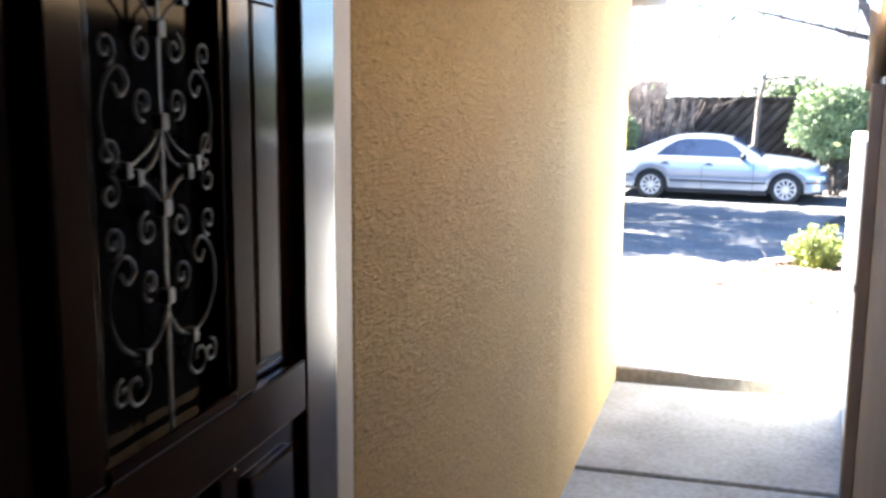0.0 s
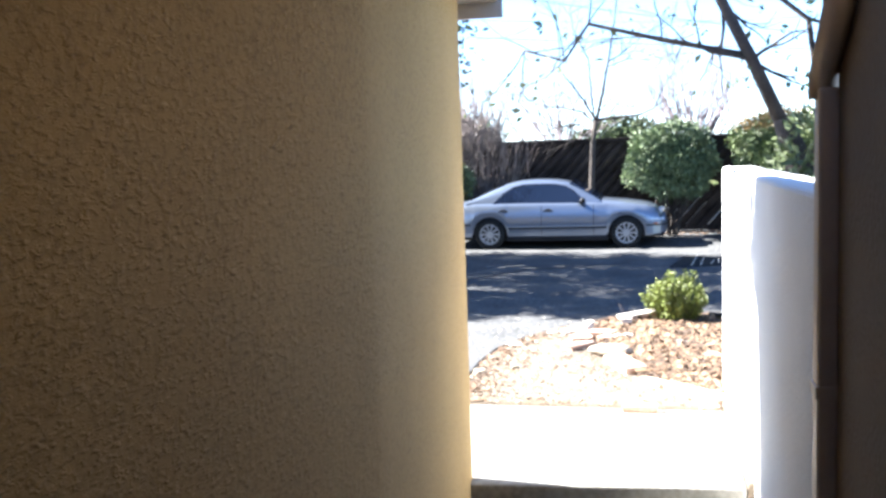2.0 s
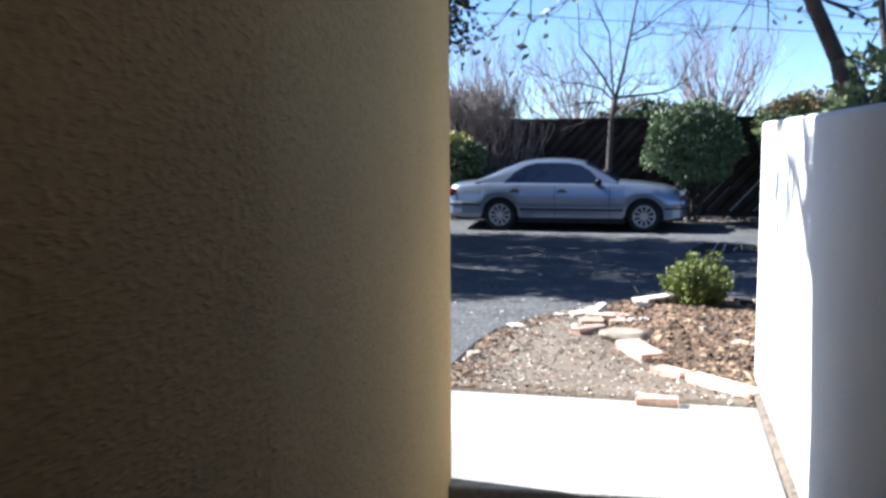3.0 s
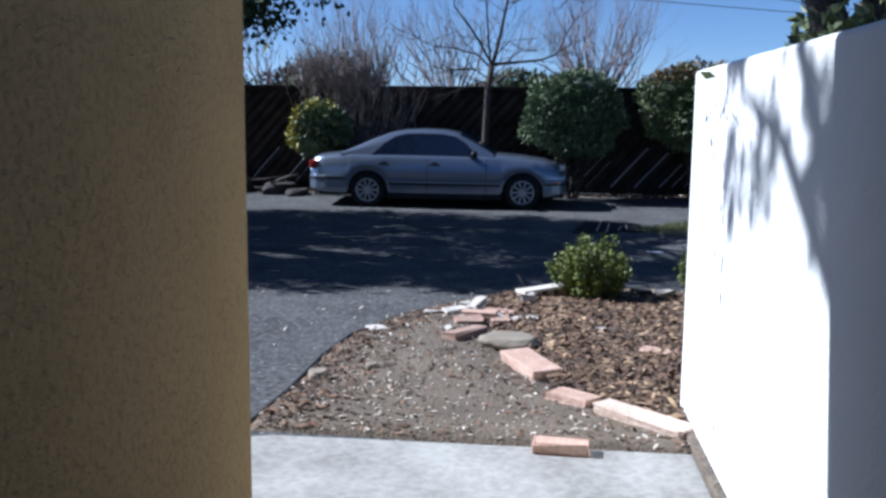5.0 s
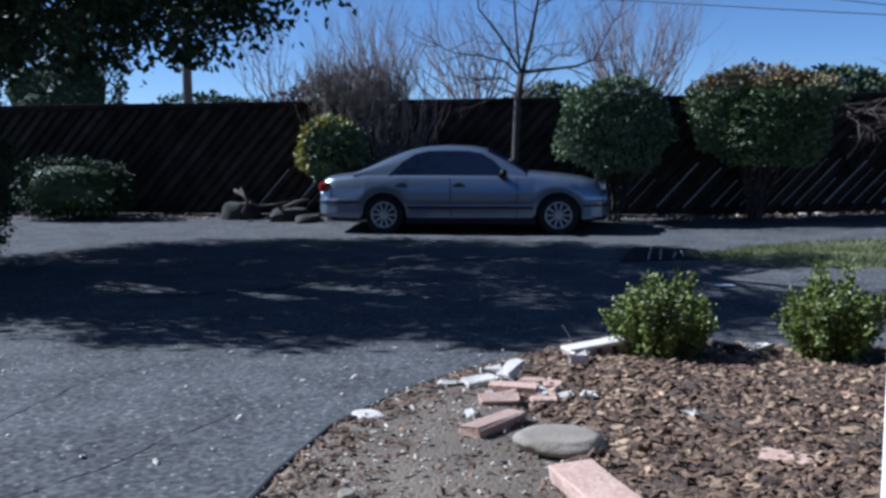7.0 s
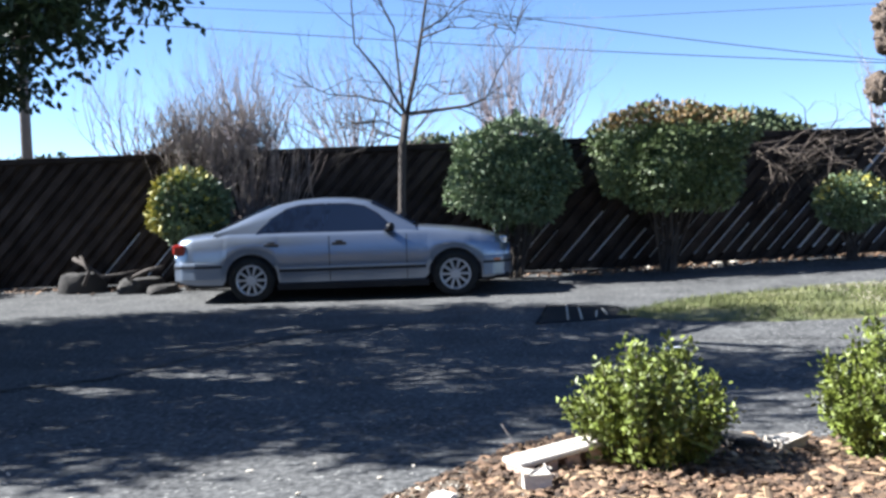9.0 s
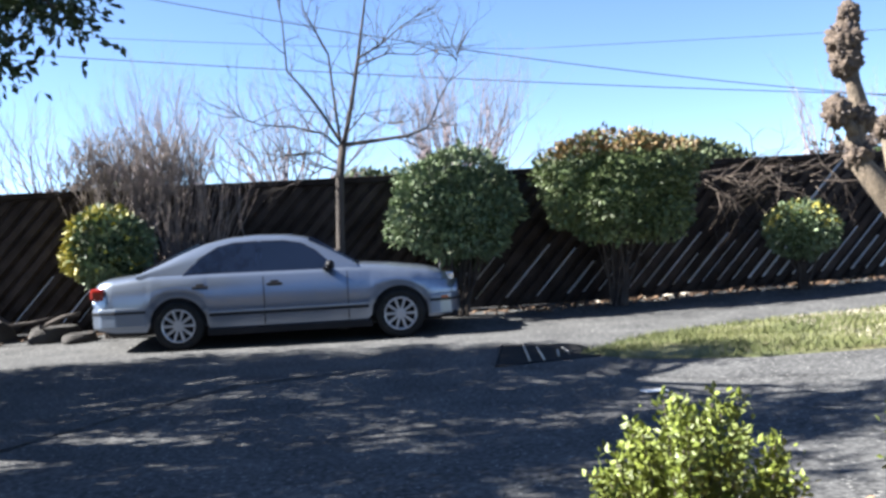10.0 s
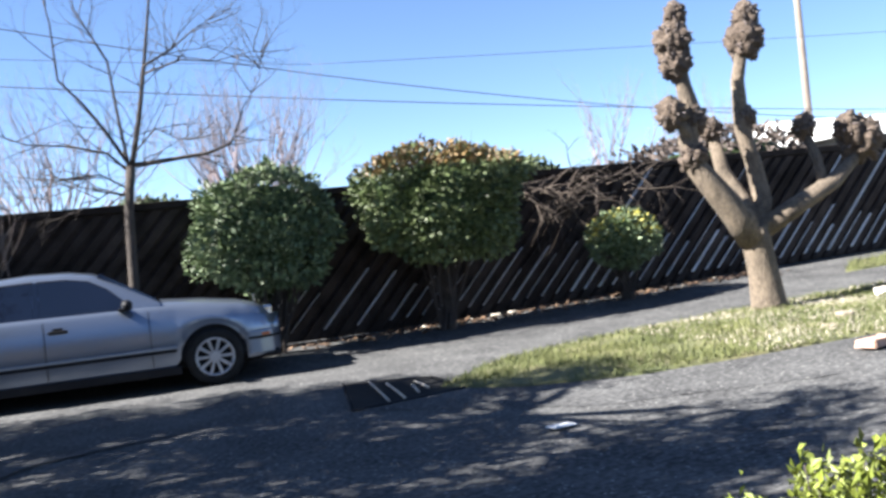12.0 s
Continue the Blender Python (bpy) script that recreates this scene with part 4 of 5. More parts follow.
def pollard():
    at = (9.02, -1.45, ground_z(9.02, -1.45))
    t = empty("pollard_tree", at)
    tagged(t, "pollarded plane tree with thick knobbed limbs, leafless", "tree")
    rng = random.Random(5)

    def loc(x, z, y=0.0):
        return Vector((x, y, z))
    v, f = [], []
    tube_data([loc(0.05, -0.15), loc(0.03, 0.1), loc(0.0, 0.45), loc(-0.05, 0.8), loc(-0.08, 1.0)], [0.27, 0.205, 0.175, 0.17, 0.19], 14, v, f)
    raw("trunk", v, f, BARK, t, smooth=True)
    limbs = [([loc(-0.10, 0.85), loc(-0.26, 1.12), loc(-0.52, 1.45), loc(-0.70, 1.72, 0.05), loc(-0.76, 2.05, 0.1), loc(-0.66, 2.32, 0.1), loc(-0.74, 2.7, 0.1), loc(-0.82, 3.3, 0.1)], [0.2, 0.19, 0.165, 0.145, 0.13, 0.125, 0.10, 0.08]),
             ([loc(-0.02, 0.95), loc(0.02, 1.35, 0.3), loc(-0.10, 1.7, 0.45), loc(-0.16, 2.15, 0.5)], [0.13, 0.11, 0.10, 0.085]),
             ([loc(0.0, 0.95), loc(0.20, 1.3, 0.15), loc(0.16, 1.75, 0.2), loc(0.06, 2.2, 0.2), loc(0.10, 2.75, 0.25), loc(0.24, 3.25, 0.25)], [0.14, 0.125, 0.11, 0.10, 0.085, 0.07]),
             ([loc(-0.05, 0.9), loc(0.45, 1.2, -0.2), loc(0.95, 1.42, -0.2), loc(1.35, 1.65, -0.1), loc(1.5, 1.85, -0.1)], [0.15, 0.12, 0.10, 0.085, 0.07]),
             ([loc(0.8, 1.35, -0.2), loc(0.92, 1.7, 0.0), loc(0.85, 2.05, 0.1)], [0.075, 0.07, 0.06]),
             ([loc(-0.70, 2.0, 0.1), loc(-0.92, 2.28, 0.0)], [0.08, 0.075])]
    for pts, rad in limbs:
        v, f = [], []
        tube_data(pts, [q * 0.92 for q in rad], 10, v, f)
        for i, q in enumerate(v):
            v[i] = q + Vector(noise.noise_vector(q * 6)) * 0.022
        raw("limb", v, f, BARK, t, smooth=True)
    for p, r in ((loc(-0.82, 2.95, 0.1), 0.17), (loc(-0.82, 3.2, 0.1), 0.20), (loc(-0.76, 3.52, 0.1), 0.12), (loc(-0.66, 2.28, 0.1), 0.15), (loc(0.26, 3.22, 0.25), 0.21), (loc(0.30, 3.5, 0.25), 0.15), (loc(0.12, 2.28, 0.2), 0.12),
                 (loc(-1.0, 2.36, 0.0), 0.16), (loc(-0.74, 1.85, 0.05), 0.15), (loc(1.5, 1.9, -0.1), 0.23), (loc(1.32, 2.05, -0.1), 0.15), (loc(0.85, 2.12, 0.1), 0.13), (loc(-0.17, 2.2, 0.5), 0.13)):
        bm = bmesh.new()
        bmesh.ops.create_icosphere(bm, subdivisions=4, radius=1.0)
        s = rng.random() * 9
        for q in bm.verts:
            n = q.co.copy()
            k = 1 + 0.38 * noise.noise(n * 2.6 + Vector((s, s, 0))) + 0.28 * noise.noise(n * 6 + Vector((0, s, s)))
            q.co = p + Vector((n.x, n.y, n.z * 1.15)) * r * k
        part("knob", bm, KNOB, t, "burred pollard knob", smooth=True)
        v, f = [], []
        for i in range(44):
            d = Vector((rng.gauss(0, 1), rng.gauss(0, 1), rng.gauss(0.5, 0.8))).normalized()
            a = p + d * r * 0.8
            tube_data([a, a + d * r * rng.uniform(0.28, 0.5)], [0.022, 0.008], 4, v, f)
        tagged(raw("shoot_stub", v, f, TWIG, t), kind="stuff")


pollard()


def broad_tree(name, at, label, centre, radii, z_low, clumps, leaves, size, seed, trunk_r, limb_n=8, gap=None):
    """A broad evergreen: trunk, limbs that fork towards clumps, leaves gathered in the clumps; gap leaves out clumps
    that would shade a sunlit strip.
    """
    t = empty(name, at)
    tagged(t, label, "tree")
    rng = random.Random(seed)
    o = Vector(at)
    c = Vector(centre) - o
    head = Vector((0.25, -0.05, z_low * 0.9))
    v, f = [], []
    tube_data([(0, 0, -0.2), (0.05, 0, z_low * 0.3), (0.12, 0, z_low * 0.65), head], [trunk_r * 1.35, trunk_r, trunk_r * 0.9, trunk_r * 0.85], 12, v, f)
    raw("trunk", v, f, DARKBARK, t, smooth=True)
    spots = []
    while len(spots) < clumps:
        d = Vector((rng.gauss(0, 1), rng.gauss(0, 1), rng.gauss(0, 1))).normalized() * rng.uniform(0.35, 1.0) ** 0.45
        p = c + Vector((d.x * radii[0], d.y * radii[1], d.z * radii[2]))
        if p.z < z_low + rng.uniform(-0.35, 0.25) - o.z:
            continue
        q = p + o
        # crown shaped for the light: no clump whose shadow lands in the strip
        if gap and q.x + 1.25 * q.z > gap[0] and gap[1] < q.y - 0.125 * q.z < gap[2]:
            continue
        spots.append((p, rng.uniform(0.24, 0.50) * min(1.0, radii[0] / 3)))
    hubs = []
    for i in range(limb_n):
        a = 6.283 * i / limb_n + rng.uniform(-0.3, 0.3)
        end = Vector((c.x + math.cos(a) * radii[0] * 0.62, c.y + math.sin(a) * radii[1] * 0.62, c.z + rng.uniform(-0.4, 0.5) * radii[2]))
        mid = head.lerp(end, 0.5) + Vector((rng.gauss(0, 0.2), rng.gauss(0, 0.2), rng.uniform(0.0, 0.35)))
        v, f = [], []
        tube_data([head, head.lerp(mid, 0.5), mid, mid.lerp(end, 0.5), end], [trunk_r * k for k in (0.55, 0.45, 0.36, 0.27, 0.18)], 8, v, f)
        raw("limb", v, f, DARKBARK, t, smooth=True)
        hubs += [mid, mid.lerp(end, 0.5), end]
    v, f = [], []
    for p, r in spots:
        h = min(hubs, key=lambda q: (q - p).length)
        mid = h.lerp(p, 0.5) + Vector((rng.gauss(0, 0.12), rng.gauss(0, 0.12), rng.gauss(0.05, 0.12)))
        tube_data([h, mid, p], [trunk_r * 0.13, trunk_r * 0.09, trunk_r * 0.03], 5, v, f)
    raw("twig_crown", v, f, DARKBARK, t, smooth=True)

    def sample(r):
        p, q = r.choice(spots)
        d = Vector((r.gauss(0, 1), r.gauss(0, 1), r.gauss(0, 0.7)))
        return p + d * q * 0.55, d.normalized()
    leaf_cloud("crown", leaves, sample, size, LEAF_OAK, t, "dark clumped leaves with gaps", seed=seed, droop=0.35)


broad_tree("oak_tree", (-5.0, -4.6, 0.0), "big evergreen oak shading the road with a dark crown", (-4.7, -4.22, 4.4), (5.1, 4.05, 2.35), 2.62, 435, 96000, 0.115, 12, 0.33, 9, gap=(4.3, -5.5, -3.5))
broad_tree("yard_tree", (-2.4, -14.2, 0.27), "small evergreen tree beside the house front", (-2.4, -13.30, 7.45), (1.0, 1.25, 0.75), 6.4, 24, 1700, 0.12, 13, 0.12, 5)
shrub("shrub", (-4.75, -4.6, 0.0), (-4.75, -4.65, 1.0), (1.15, 1.0, 1.15), LEAF_OAK, "dark shaded shrub round the foot of the oak", 5200, 0.09, 77, rough=0.25)


def scatter(name, material, count, place_fn, size, seed, flat=0.35, label="", category="", sides=5):
    """Many small uneven pieces on the ground, joined as one object of kind stuff."""
    rng = random.Random(seed)
    v, f = [], []
    while count:
        q = place_fn(rng)
        if q is None:
            continue
        count -= 1
        x, y, z = q
        s = size * rng.uniform(0.4, 1.6)
        a, tilt = rng.uniform(0, 6.28), rng.gauss(0, 0.35)
        m = Matrix.Translation((x, y, z)) @ Euler((tilt, rng.gauss(0, 0.35), a)).to_matrix().to_4x4()
        b = len(v)
        long = rng.uniform(1.0, 3.0)
        for k in range(sides):
            t = 6.283 * k / sides
            r = s * rng.uniform(0.7, 1.2)
            v.append(m @ Vector((r * math.cos(t) * long, r * math.sin(t), 0)))
        for k in range(sides):
            t = 6.283 * k / sides
            v.append(m @ Vector((s * 0.7 * math.cos(t) * long, s * 0.7 * math.sin(t), s * flat)))
        f.append(tuple(range(b + sides, b + 2 * sides)))
        f += [(b + k, b + (k + 1) % sides, b + sides + (k + 1) % sides, b + sides + k) for k in range(sides)]
    return tagged(raw(name, v, f, material), label, category, kind="stuff")


# ---- the planting bed ----
EDGE = [(2.04, -12.93), (2.07, -12.3), (2.04, -11.5), (2.07, -10.8), (2.24, -10.1), (2.46, -9.55), (2.78, -9.0), (3.12, -8.5), (3.55, -8.28), (4.1, -8.40), (4.4, -8.54), (5.6, -8.42), (8.0, -8.6)]
BED_LINE = [(4.0, -12.72), (3.55, -12.25), (3.32, -11.75), (3.16, -11.1), (3.0, -10.5), (2.86, -9.9), (2.92, -9.3), (3.12, -8.5)]
DIRT_POLY = EDGE[:8] + BED_LINE[-2::-1] + [(4.0, -12.96)]
MULCH_POLY = BED_LINE + EDGE[8:] + [(8.0, -13.0), (4.3, -13.0)]
tagged(patch("ground_dirt", DIRT_POLY, 0.022, 0.014, 0.16, DIRT), "dry trodden brown dirt beside the driveway", "ground", kind="structure")
tagged(patch("ground_mulch", MULCH_POLY, 0.035, 0.03, 0.16, MULCHSOIL), "bed of brown bark mulch and fallen leaves", "ground", kind="structure")


def on_poly(poly, lift, box_):
    def fn(rng):
        x, y = rng.uniform(box_[0], box_[2]), rng.uniform(box_[1], box_[3])
        if not inside(poly, x, y):
            return None
        return x, y, ground_z(x, y) + lift
    return fn


scatter("bark_mulch", CHIP, 15000, on_poly(MULCH_POLY, 0.045, (2.8, -13, 5.6, -7.7)), 0.0135, 3, 0.25, "loose brown bark chips and dry leaves", "mulch")
scatter("leaf_litter", DRYLEAF, 1600, on_poly(MULCH_POLY, 0.055, (2.8, -13, 5.6, -7.7)), 0.013, 12, 0.15, "curled tan leaves over the bark mulch", "leaf litter")
scatter("gravel", PEBBLE, 900, on_poly(DIRT_POLY, 0.026, (2, -13, 4, -8.5)), 0.006, 4, 0.6, "small pale pebbles on the dirt", "pebbles")
scatter("leaf_litter", CHIP, 1500, on_poly(DIRT_POLY, 0.027, (2, -13, 4, -8.5)), 0.008, 5, 0.2, "crumbled dry leaves on the dirt", "leaf litter")


def dense_dirt(rng):
    i = rng.randrange(len(EDGE) - 5)
    k = rng.random()
    x = EDGE[i][0] * (1 - k) + EDGE[i + 1][0] * k + abs(rng.gauss(0.0, 0.16)) + 0.02
    y = EDGE[i][1] * (1 - k) + EDGE[i + 1][1] * k + rng.gauss(0, 0.05)
    return (x, y, ground_z(x, y) + 0.03) if inside(DIRT_POLY, x, y) else None


scatter("leaf_litter", CHIP, 1100, dense_dirt, 0.010, 6, 0.25, "dry leaf crumbs along the driveway edge", "leaf litter")
scatter("gravel", PEBBLE, 150, lambda r: (lambda x, y: (x, y, ground_z(x, y) + 0.008))(r.uniform(-1, 4.2), r.uniform(-13, -8.5)), 0.008, 8, 0.5, "scattered grit on the driveway", "pebbles")
scatter("leaf_litter", CHIP, 1500, lambda r: (lambda x, y: (x, y, ground_z(x, y) + 0.012))(r.uniform(-9, 12), 2.45 - abs(r.gauss(0, 0.28))), 0.026, 9, 0.3, "dry leaves gathered along the fence foot", "leaf litter")
scatter("leaf_litter", PEBBLE, 20, lambda r: (lambda x, y: (x, y, ground_z(x, y) + 0.02))(r.uniform(3.2, 11), 2.3 - abs(r.gauss(0, 0.2))), 0.035, 10, 0.4, "pale scraps and stones along the fence foot", "litter")
tube("driveway_gap", [(x - 0.015, y, ground_z(x, y) + 0.012) for x, y in EDGE[:8]], [0.018, 0.02, 0.022, 0.02, 0.014, 0.01, 0.008, 0.006], TAR, sides=6)
tagged(bpy.data.objects["driveway_gap"], "dark broken edge between driveway and dirt", "edge", kind="structure")


# ---- bricks and stones round the bed ----
def brick(x, y, turn, lx, ly, lz, material=BRICK, lean=0.0, tip=0.0, lift=0.0, seed=0, label="worn salmon brick lying along the bed edge"):
    rng = random.Random(seed + int(x * 100))
    lx, ly = lx * 0.86, ly * 0.84
    if material is MORTAR:
        lx, ly, lz = lx * 0.85, ly * 0.9, lz * 0.8
    bm = box(-lx / 2, -ly / 2, 0, lx / 2, ly / 2, lz, 0.008)
    for q in bm.verts:
        k = 0.011 if material is MORTAR else 0.0045
        q.co += Vector((rng.gauss(0, k), rng.gauss(0, k), rng.gauss(0, k)))
    y = -15.5 + 0.955 * (y + 15.5)
    for q in bm.verts:
        q.co.z *= 0.8
    ob = link("brick", bm, material)
    ob.matrix_basis = pose(x, y, ground_z(x, y) + 0.016 + lift, lean, tip, turn)
    return tagged(ob, label, "brick", "bricks round the bed")


brick(3.28, -11.47, -66, 0.57, 0.21, 0.085, lean=3, seed=1, label="large salmon paving brick laid flat at the bed edge")
brick(3.50, -12.16, -36, 0.29, 0.18, 0.06, lean=-3, seed=2, label="salmon paving brick laid flat at the bed edge")
brick(3.82, -12.48, -40, 0.56, 0.16, 0.06, tip=2, seed=3, label="long pale pink brick block at the bed edge", material=PALEBRICK)
brick(3.44, -12.92, -3, 0.27, 0.11, 0.06, seed=4, label="single pink brick beside the concrete path")
brick(2.82, -10.50, 62, 0.48, 0.13, 0.06, tip=3, seed=5)
brick(2.80, -10.02, 14, 0.22, 0.13, 0.06, lean=8, seed=6)
brick(3.03, -10.03, 8, 0.15, 0.12, 0.06, lean=-6, seed=7)
brick(2.86, -9.82, -6, 0.30, 0.10, 0.06, lean=4, lift=0.02, seed=8)
brick(3.09, -9.90, -10, 0.22, 0.10, 0.06, seed=9, material=MORTAR, label="pale mortared brick piece in the broken edging")
brick(2.66, -9.62, 24, 0.24, 0.13, 0.08, tip=-6, seed=10, material=MORTAR, label="pale mortar covered brick piece in the broken edging")
brick(2.70, -9.30, 10, 0.16, 0.12, 0.07, seed=11, material=MORTAR, label="pale mortar covered brick piece in the broken edging")
brick(2.82, -9.36, 58, 0.22, 0.09, 0.07, tip=-22, lift=0.03, seed=12, material=MORTAR, label="upturned pale brick piece in the broken edging")
brick(2.95, -9.55, -20, 0.16, 0.10, 0.06, seed=13)
brick(3.20, -8.98, 8, 0.15, 0.12, 0.15, seed=14, material=MORTAR, label="white mortared end brick under the broken course")
brick(3.26, -9.93, 80, 0.10, 0.07, 0.09, seed=15, material=MORTAR, label="small white rubble piece on the mulch")
brick(2.52, -9.62, 30, 0.18, 0.10, 0.05, seed=16, material=MORTAR, label="pale rubble piece half sunk in dirt")
brick(4.36, -8.40, 20, 0.20, 0.14, 0.12, seed=17, material=MORTAR, label="pale rubble piece between the small shrubs")
brick(4.05, -10.9, -20, 0.26, 0.16, 0.05, seed=18, label="pink brick half buried in mulch")
brick(3.75, -10.2, 40, 0.10, 0.08, 0.06, seed=19, material=MORTAR, label="small pale stone on the mulch")

rng_r = random.Random(90)
for i in range(16):
    s_ = rng_r.uniform(0.05, 0.12)
    brick(rng_r.gauss(2.86, 0.16), rng_r.gauss(-9.72, 0.26), rng_r.uniform(0, 180), s_ * 1.5, s_, s_ * 0.6, material=rng_r.choice([MORTAR, MORTAR, BRICK]), lean=rng_r.gauss(0, 14), tip=rng_r.gauss(0, 12), seed=30 + i, label="small broken rubble piece in the old edging")

# a fallen course of bricks on edge, held by its mortar bed
course = empty("brick_course", (3.36, -8.92, ground_z(3.36, -8.92)), 26)
course.matrix_basis = course.matrix_basis @ pose(0, 0, 0.015, 0, -5, 0)
tagged(course, "broken course of bricks on edge under pale mortar", "brick edging", "bricks round the bed")
part("mortar_bed", box(-0.27, -0.072, 0.086, 0.27, 0.072, 0.112, 0.010), MORTAR, course, "pale mortar slab")
for i in range(5):
    part("brick", box(-0.26 + i * 0.112, -0.066, -0.03 + 0.022 * (i % 2), -0.26 + i * 0.112 + 0.070, 0.066, 0.0855, 0.006), BRICK, course)


def stone(x, y, r, flat, seed, label, material=None, lift=0.0):
    bm = bmesh.new()
    bmesh.ops.create_icosphere(bm, subdivisions=4, radius=1.0)
    for q in bm.verts:
        k = 1 + 0.16 * noise.noise(q.co * 1.3 + Vector((seed, 0, 0))) + 0.05 * noise.noise(q.co * 5 + Vector((0, seed, 0)))
        q.co = Vector((q.co.x * r * k, q.co.y * r * 0.72 * k, max(min(q.co.z, 0.55), -0.4) * r * flat * k))
    ob = link("stone", bm, material or STONE, smooth=True)
    ob.matrix_basis = pose(x, y, ground_z(x, y) + 0.03 + lift, 0, 0, seed * 37)
    return tagged(ob, label, "stone")


# Near black for grey rock: shade at the fence foot put into the colour.
BOULDER = mat("dark_boulder", (0.016, 0.014, 0.013), (0.046, 0.041, 0.036), 4, 50, 0.95, bump=0.7, dist=0.02)
STONE = mat("grey_stone", (0.18, 0.15, 0.11), (0.29, 0.245, 0.185), 5, 70, 0.95, bump=0.5, dist=0.01, rand=0.1)
stone(3.14, -11.05, 0.20, 0.34, 0, "flat grey brown round stone between the bricks", lift=0.03)
brick(7.75, -4.02, 22, 0.42, 0.20, 0.08, seed=70, label="salmon brick lying at the grass edge")
stone(4.17, -8.62, 0.12, 0.8, 23, "dark weathered stone between the small shrubs", BOULDER)
stone(8.82, -2.95, 0.13, 0.6, 21, "pale stone in the grass beside the pollard")
stone(8.28, -3.38, 0.10, 0.4, 22, "pale flat stone in the grass")
stone(2.14, -12.02, 0.07, 0.7, 2, "small grey stone at the driveway edge")
stone(2.38, -11.75, 0.045, 0.7, 3, "small grey stone on the dirt")
stone(2.2, -10.62, 0.09, 0.25, 4, "flat pale stone chip at the driveway edge", MORTAR)
stone(-3.2, 2.05, 0.36, 1.3, 5, "grey boulder at the fence foot", BOULDER)
stone(-2.2, 1.9, 0.38, 0.8, 6, "flat grey boulder at the fence foot", BOULDER)
stone(-1.78, 1.65, 0.30, 0.5, 7, "grey boulder at the fence foot", BOULDER)
# fallen branches over the boulders, in dark bark for the shade there
for pts in ([(-3.2, 1.75, 0.62), (-2.95, 1.65, 0.50), (-2.7, 1.6, 0.34), (-2.4, 1.6, 0.36), (-2.1, 1.6, 0.42)], [(-3.0, 1.6, 0.20), (-2.9, 1.6, 0.42), (-3.05, 1.65, 0.66)],
            [(-2.3, 1.62, 0.28), (-1.95, 1.55, 0.42), (-1.7, 1.5, 0.46)]):
    tagged(tube("fallen_branch", pts, [0.035, 0.03, 0.026, 0.022, 0.015][:len(pts)], DARKBARK), "dry fallen branch over boulders at the fence", "branch")
# a dry stalk by the brick course, a storm drain at the grass edge
tagged(tube("dry_stalk", [(3.18, -8.75, 0.14), (3.14, -8.72, 0.22), (3.09, -8.70, 0.30)], [0.003, 0.002, 0.0015], TWIG, sides=5), "thin dry stalk beside the brick course", "stalk")
drain = empty("storm_drain", (4.25, -2.3, 0.0))
tagged(drain, "broken iron storm drain grate in the asphalt by the grass", "drain")
# flat black sheet on the road, in place of a cut and shaded pit
part("drain_plate", prism([(-0.55, -0.82), (0.52, -0.52), (0.48, 0.38), (-0.30, 0.78)], -0.03, 0.006), RUBBER, drain, "black sheet for the shaded, dirt filled drain opening")
for x0_, y0_, x1_, y1_ in ((-0.57, -0.84, 0.54, -0.53), (0.54, -0.53, 0.50, 0.40), (0.50, 0.40, -0.31, 0.80), (-0.31, 0.80, -0.57, -0.84)):
    tube("grate_edge", [(x0_, y0_, 0.004), (x1_, y1_, 0.004)], 0.012, PLASTIC, drain, sides=6)
# bars in pale pebble colour, for the light they reflect
for x0_, y0_, x1_, y1_ in ((-0.09, 0.62, -0.22, -0.70), (0.02, 0.34, -0.07, -0.66), (0.18, -0.02, 0.11, -0.47), (0.27, 0.20, 0.25, -0.30)):
    tube("grate_bar", [(x0_, y0_, 0.016), ((x0_ + x1_) / 2, (y0_ + y1_) / 2, 0.02), (x1_, y1_, 0.016)], 0.011, PEBBLE, drain, sides=6, label="pale bar, its reflected light put into the colour")
tagged(link("paper_scrap", box(-0.10, -0.05, 0, 0.10, 0.05, 0.008, 0.002), WHITE), "white paper scrap lying on the asphalt", "litter").matrix_basis = pose(4.66, -5.1, 0.022, 0, 3, 20)

# ---- grass ----
GRASS_POLY = [(4.6, -2.65), (5.4, -1.75), (6.4, -1.30), (7.6, -1.20), (9.0, -1.1), (11.0, -1.0), (16.0, -1.0), (16.0, -3.9), (11.0, -4.0), (9.0, -4.0), (8.2, -3.95), (7.0, -3.90), (6.0, -3.75), (5.2, -3.30)]
tagged(patch("ground_grass", GRASS_POLY, 0.02, 0.02, 0.3, GRASSSOIL), "patchy green and straw grass verge", "ground", kind="structure")
FAR_GRASS = [(12.2, 0.9), (13.0, 1.7), (22.0, 1.9), (22.0, 0.9)]
tagged(patch("ground_far_grass", FAR_GRASS, 0.02, 0.02, 0.4, GRASSSOIL), "strip of green grass along the fence", "ground", kind="structure")


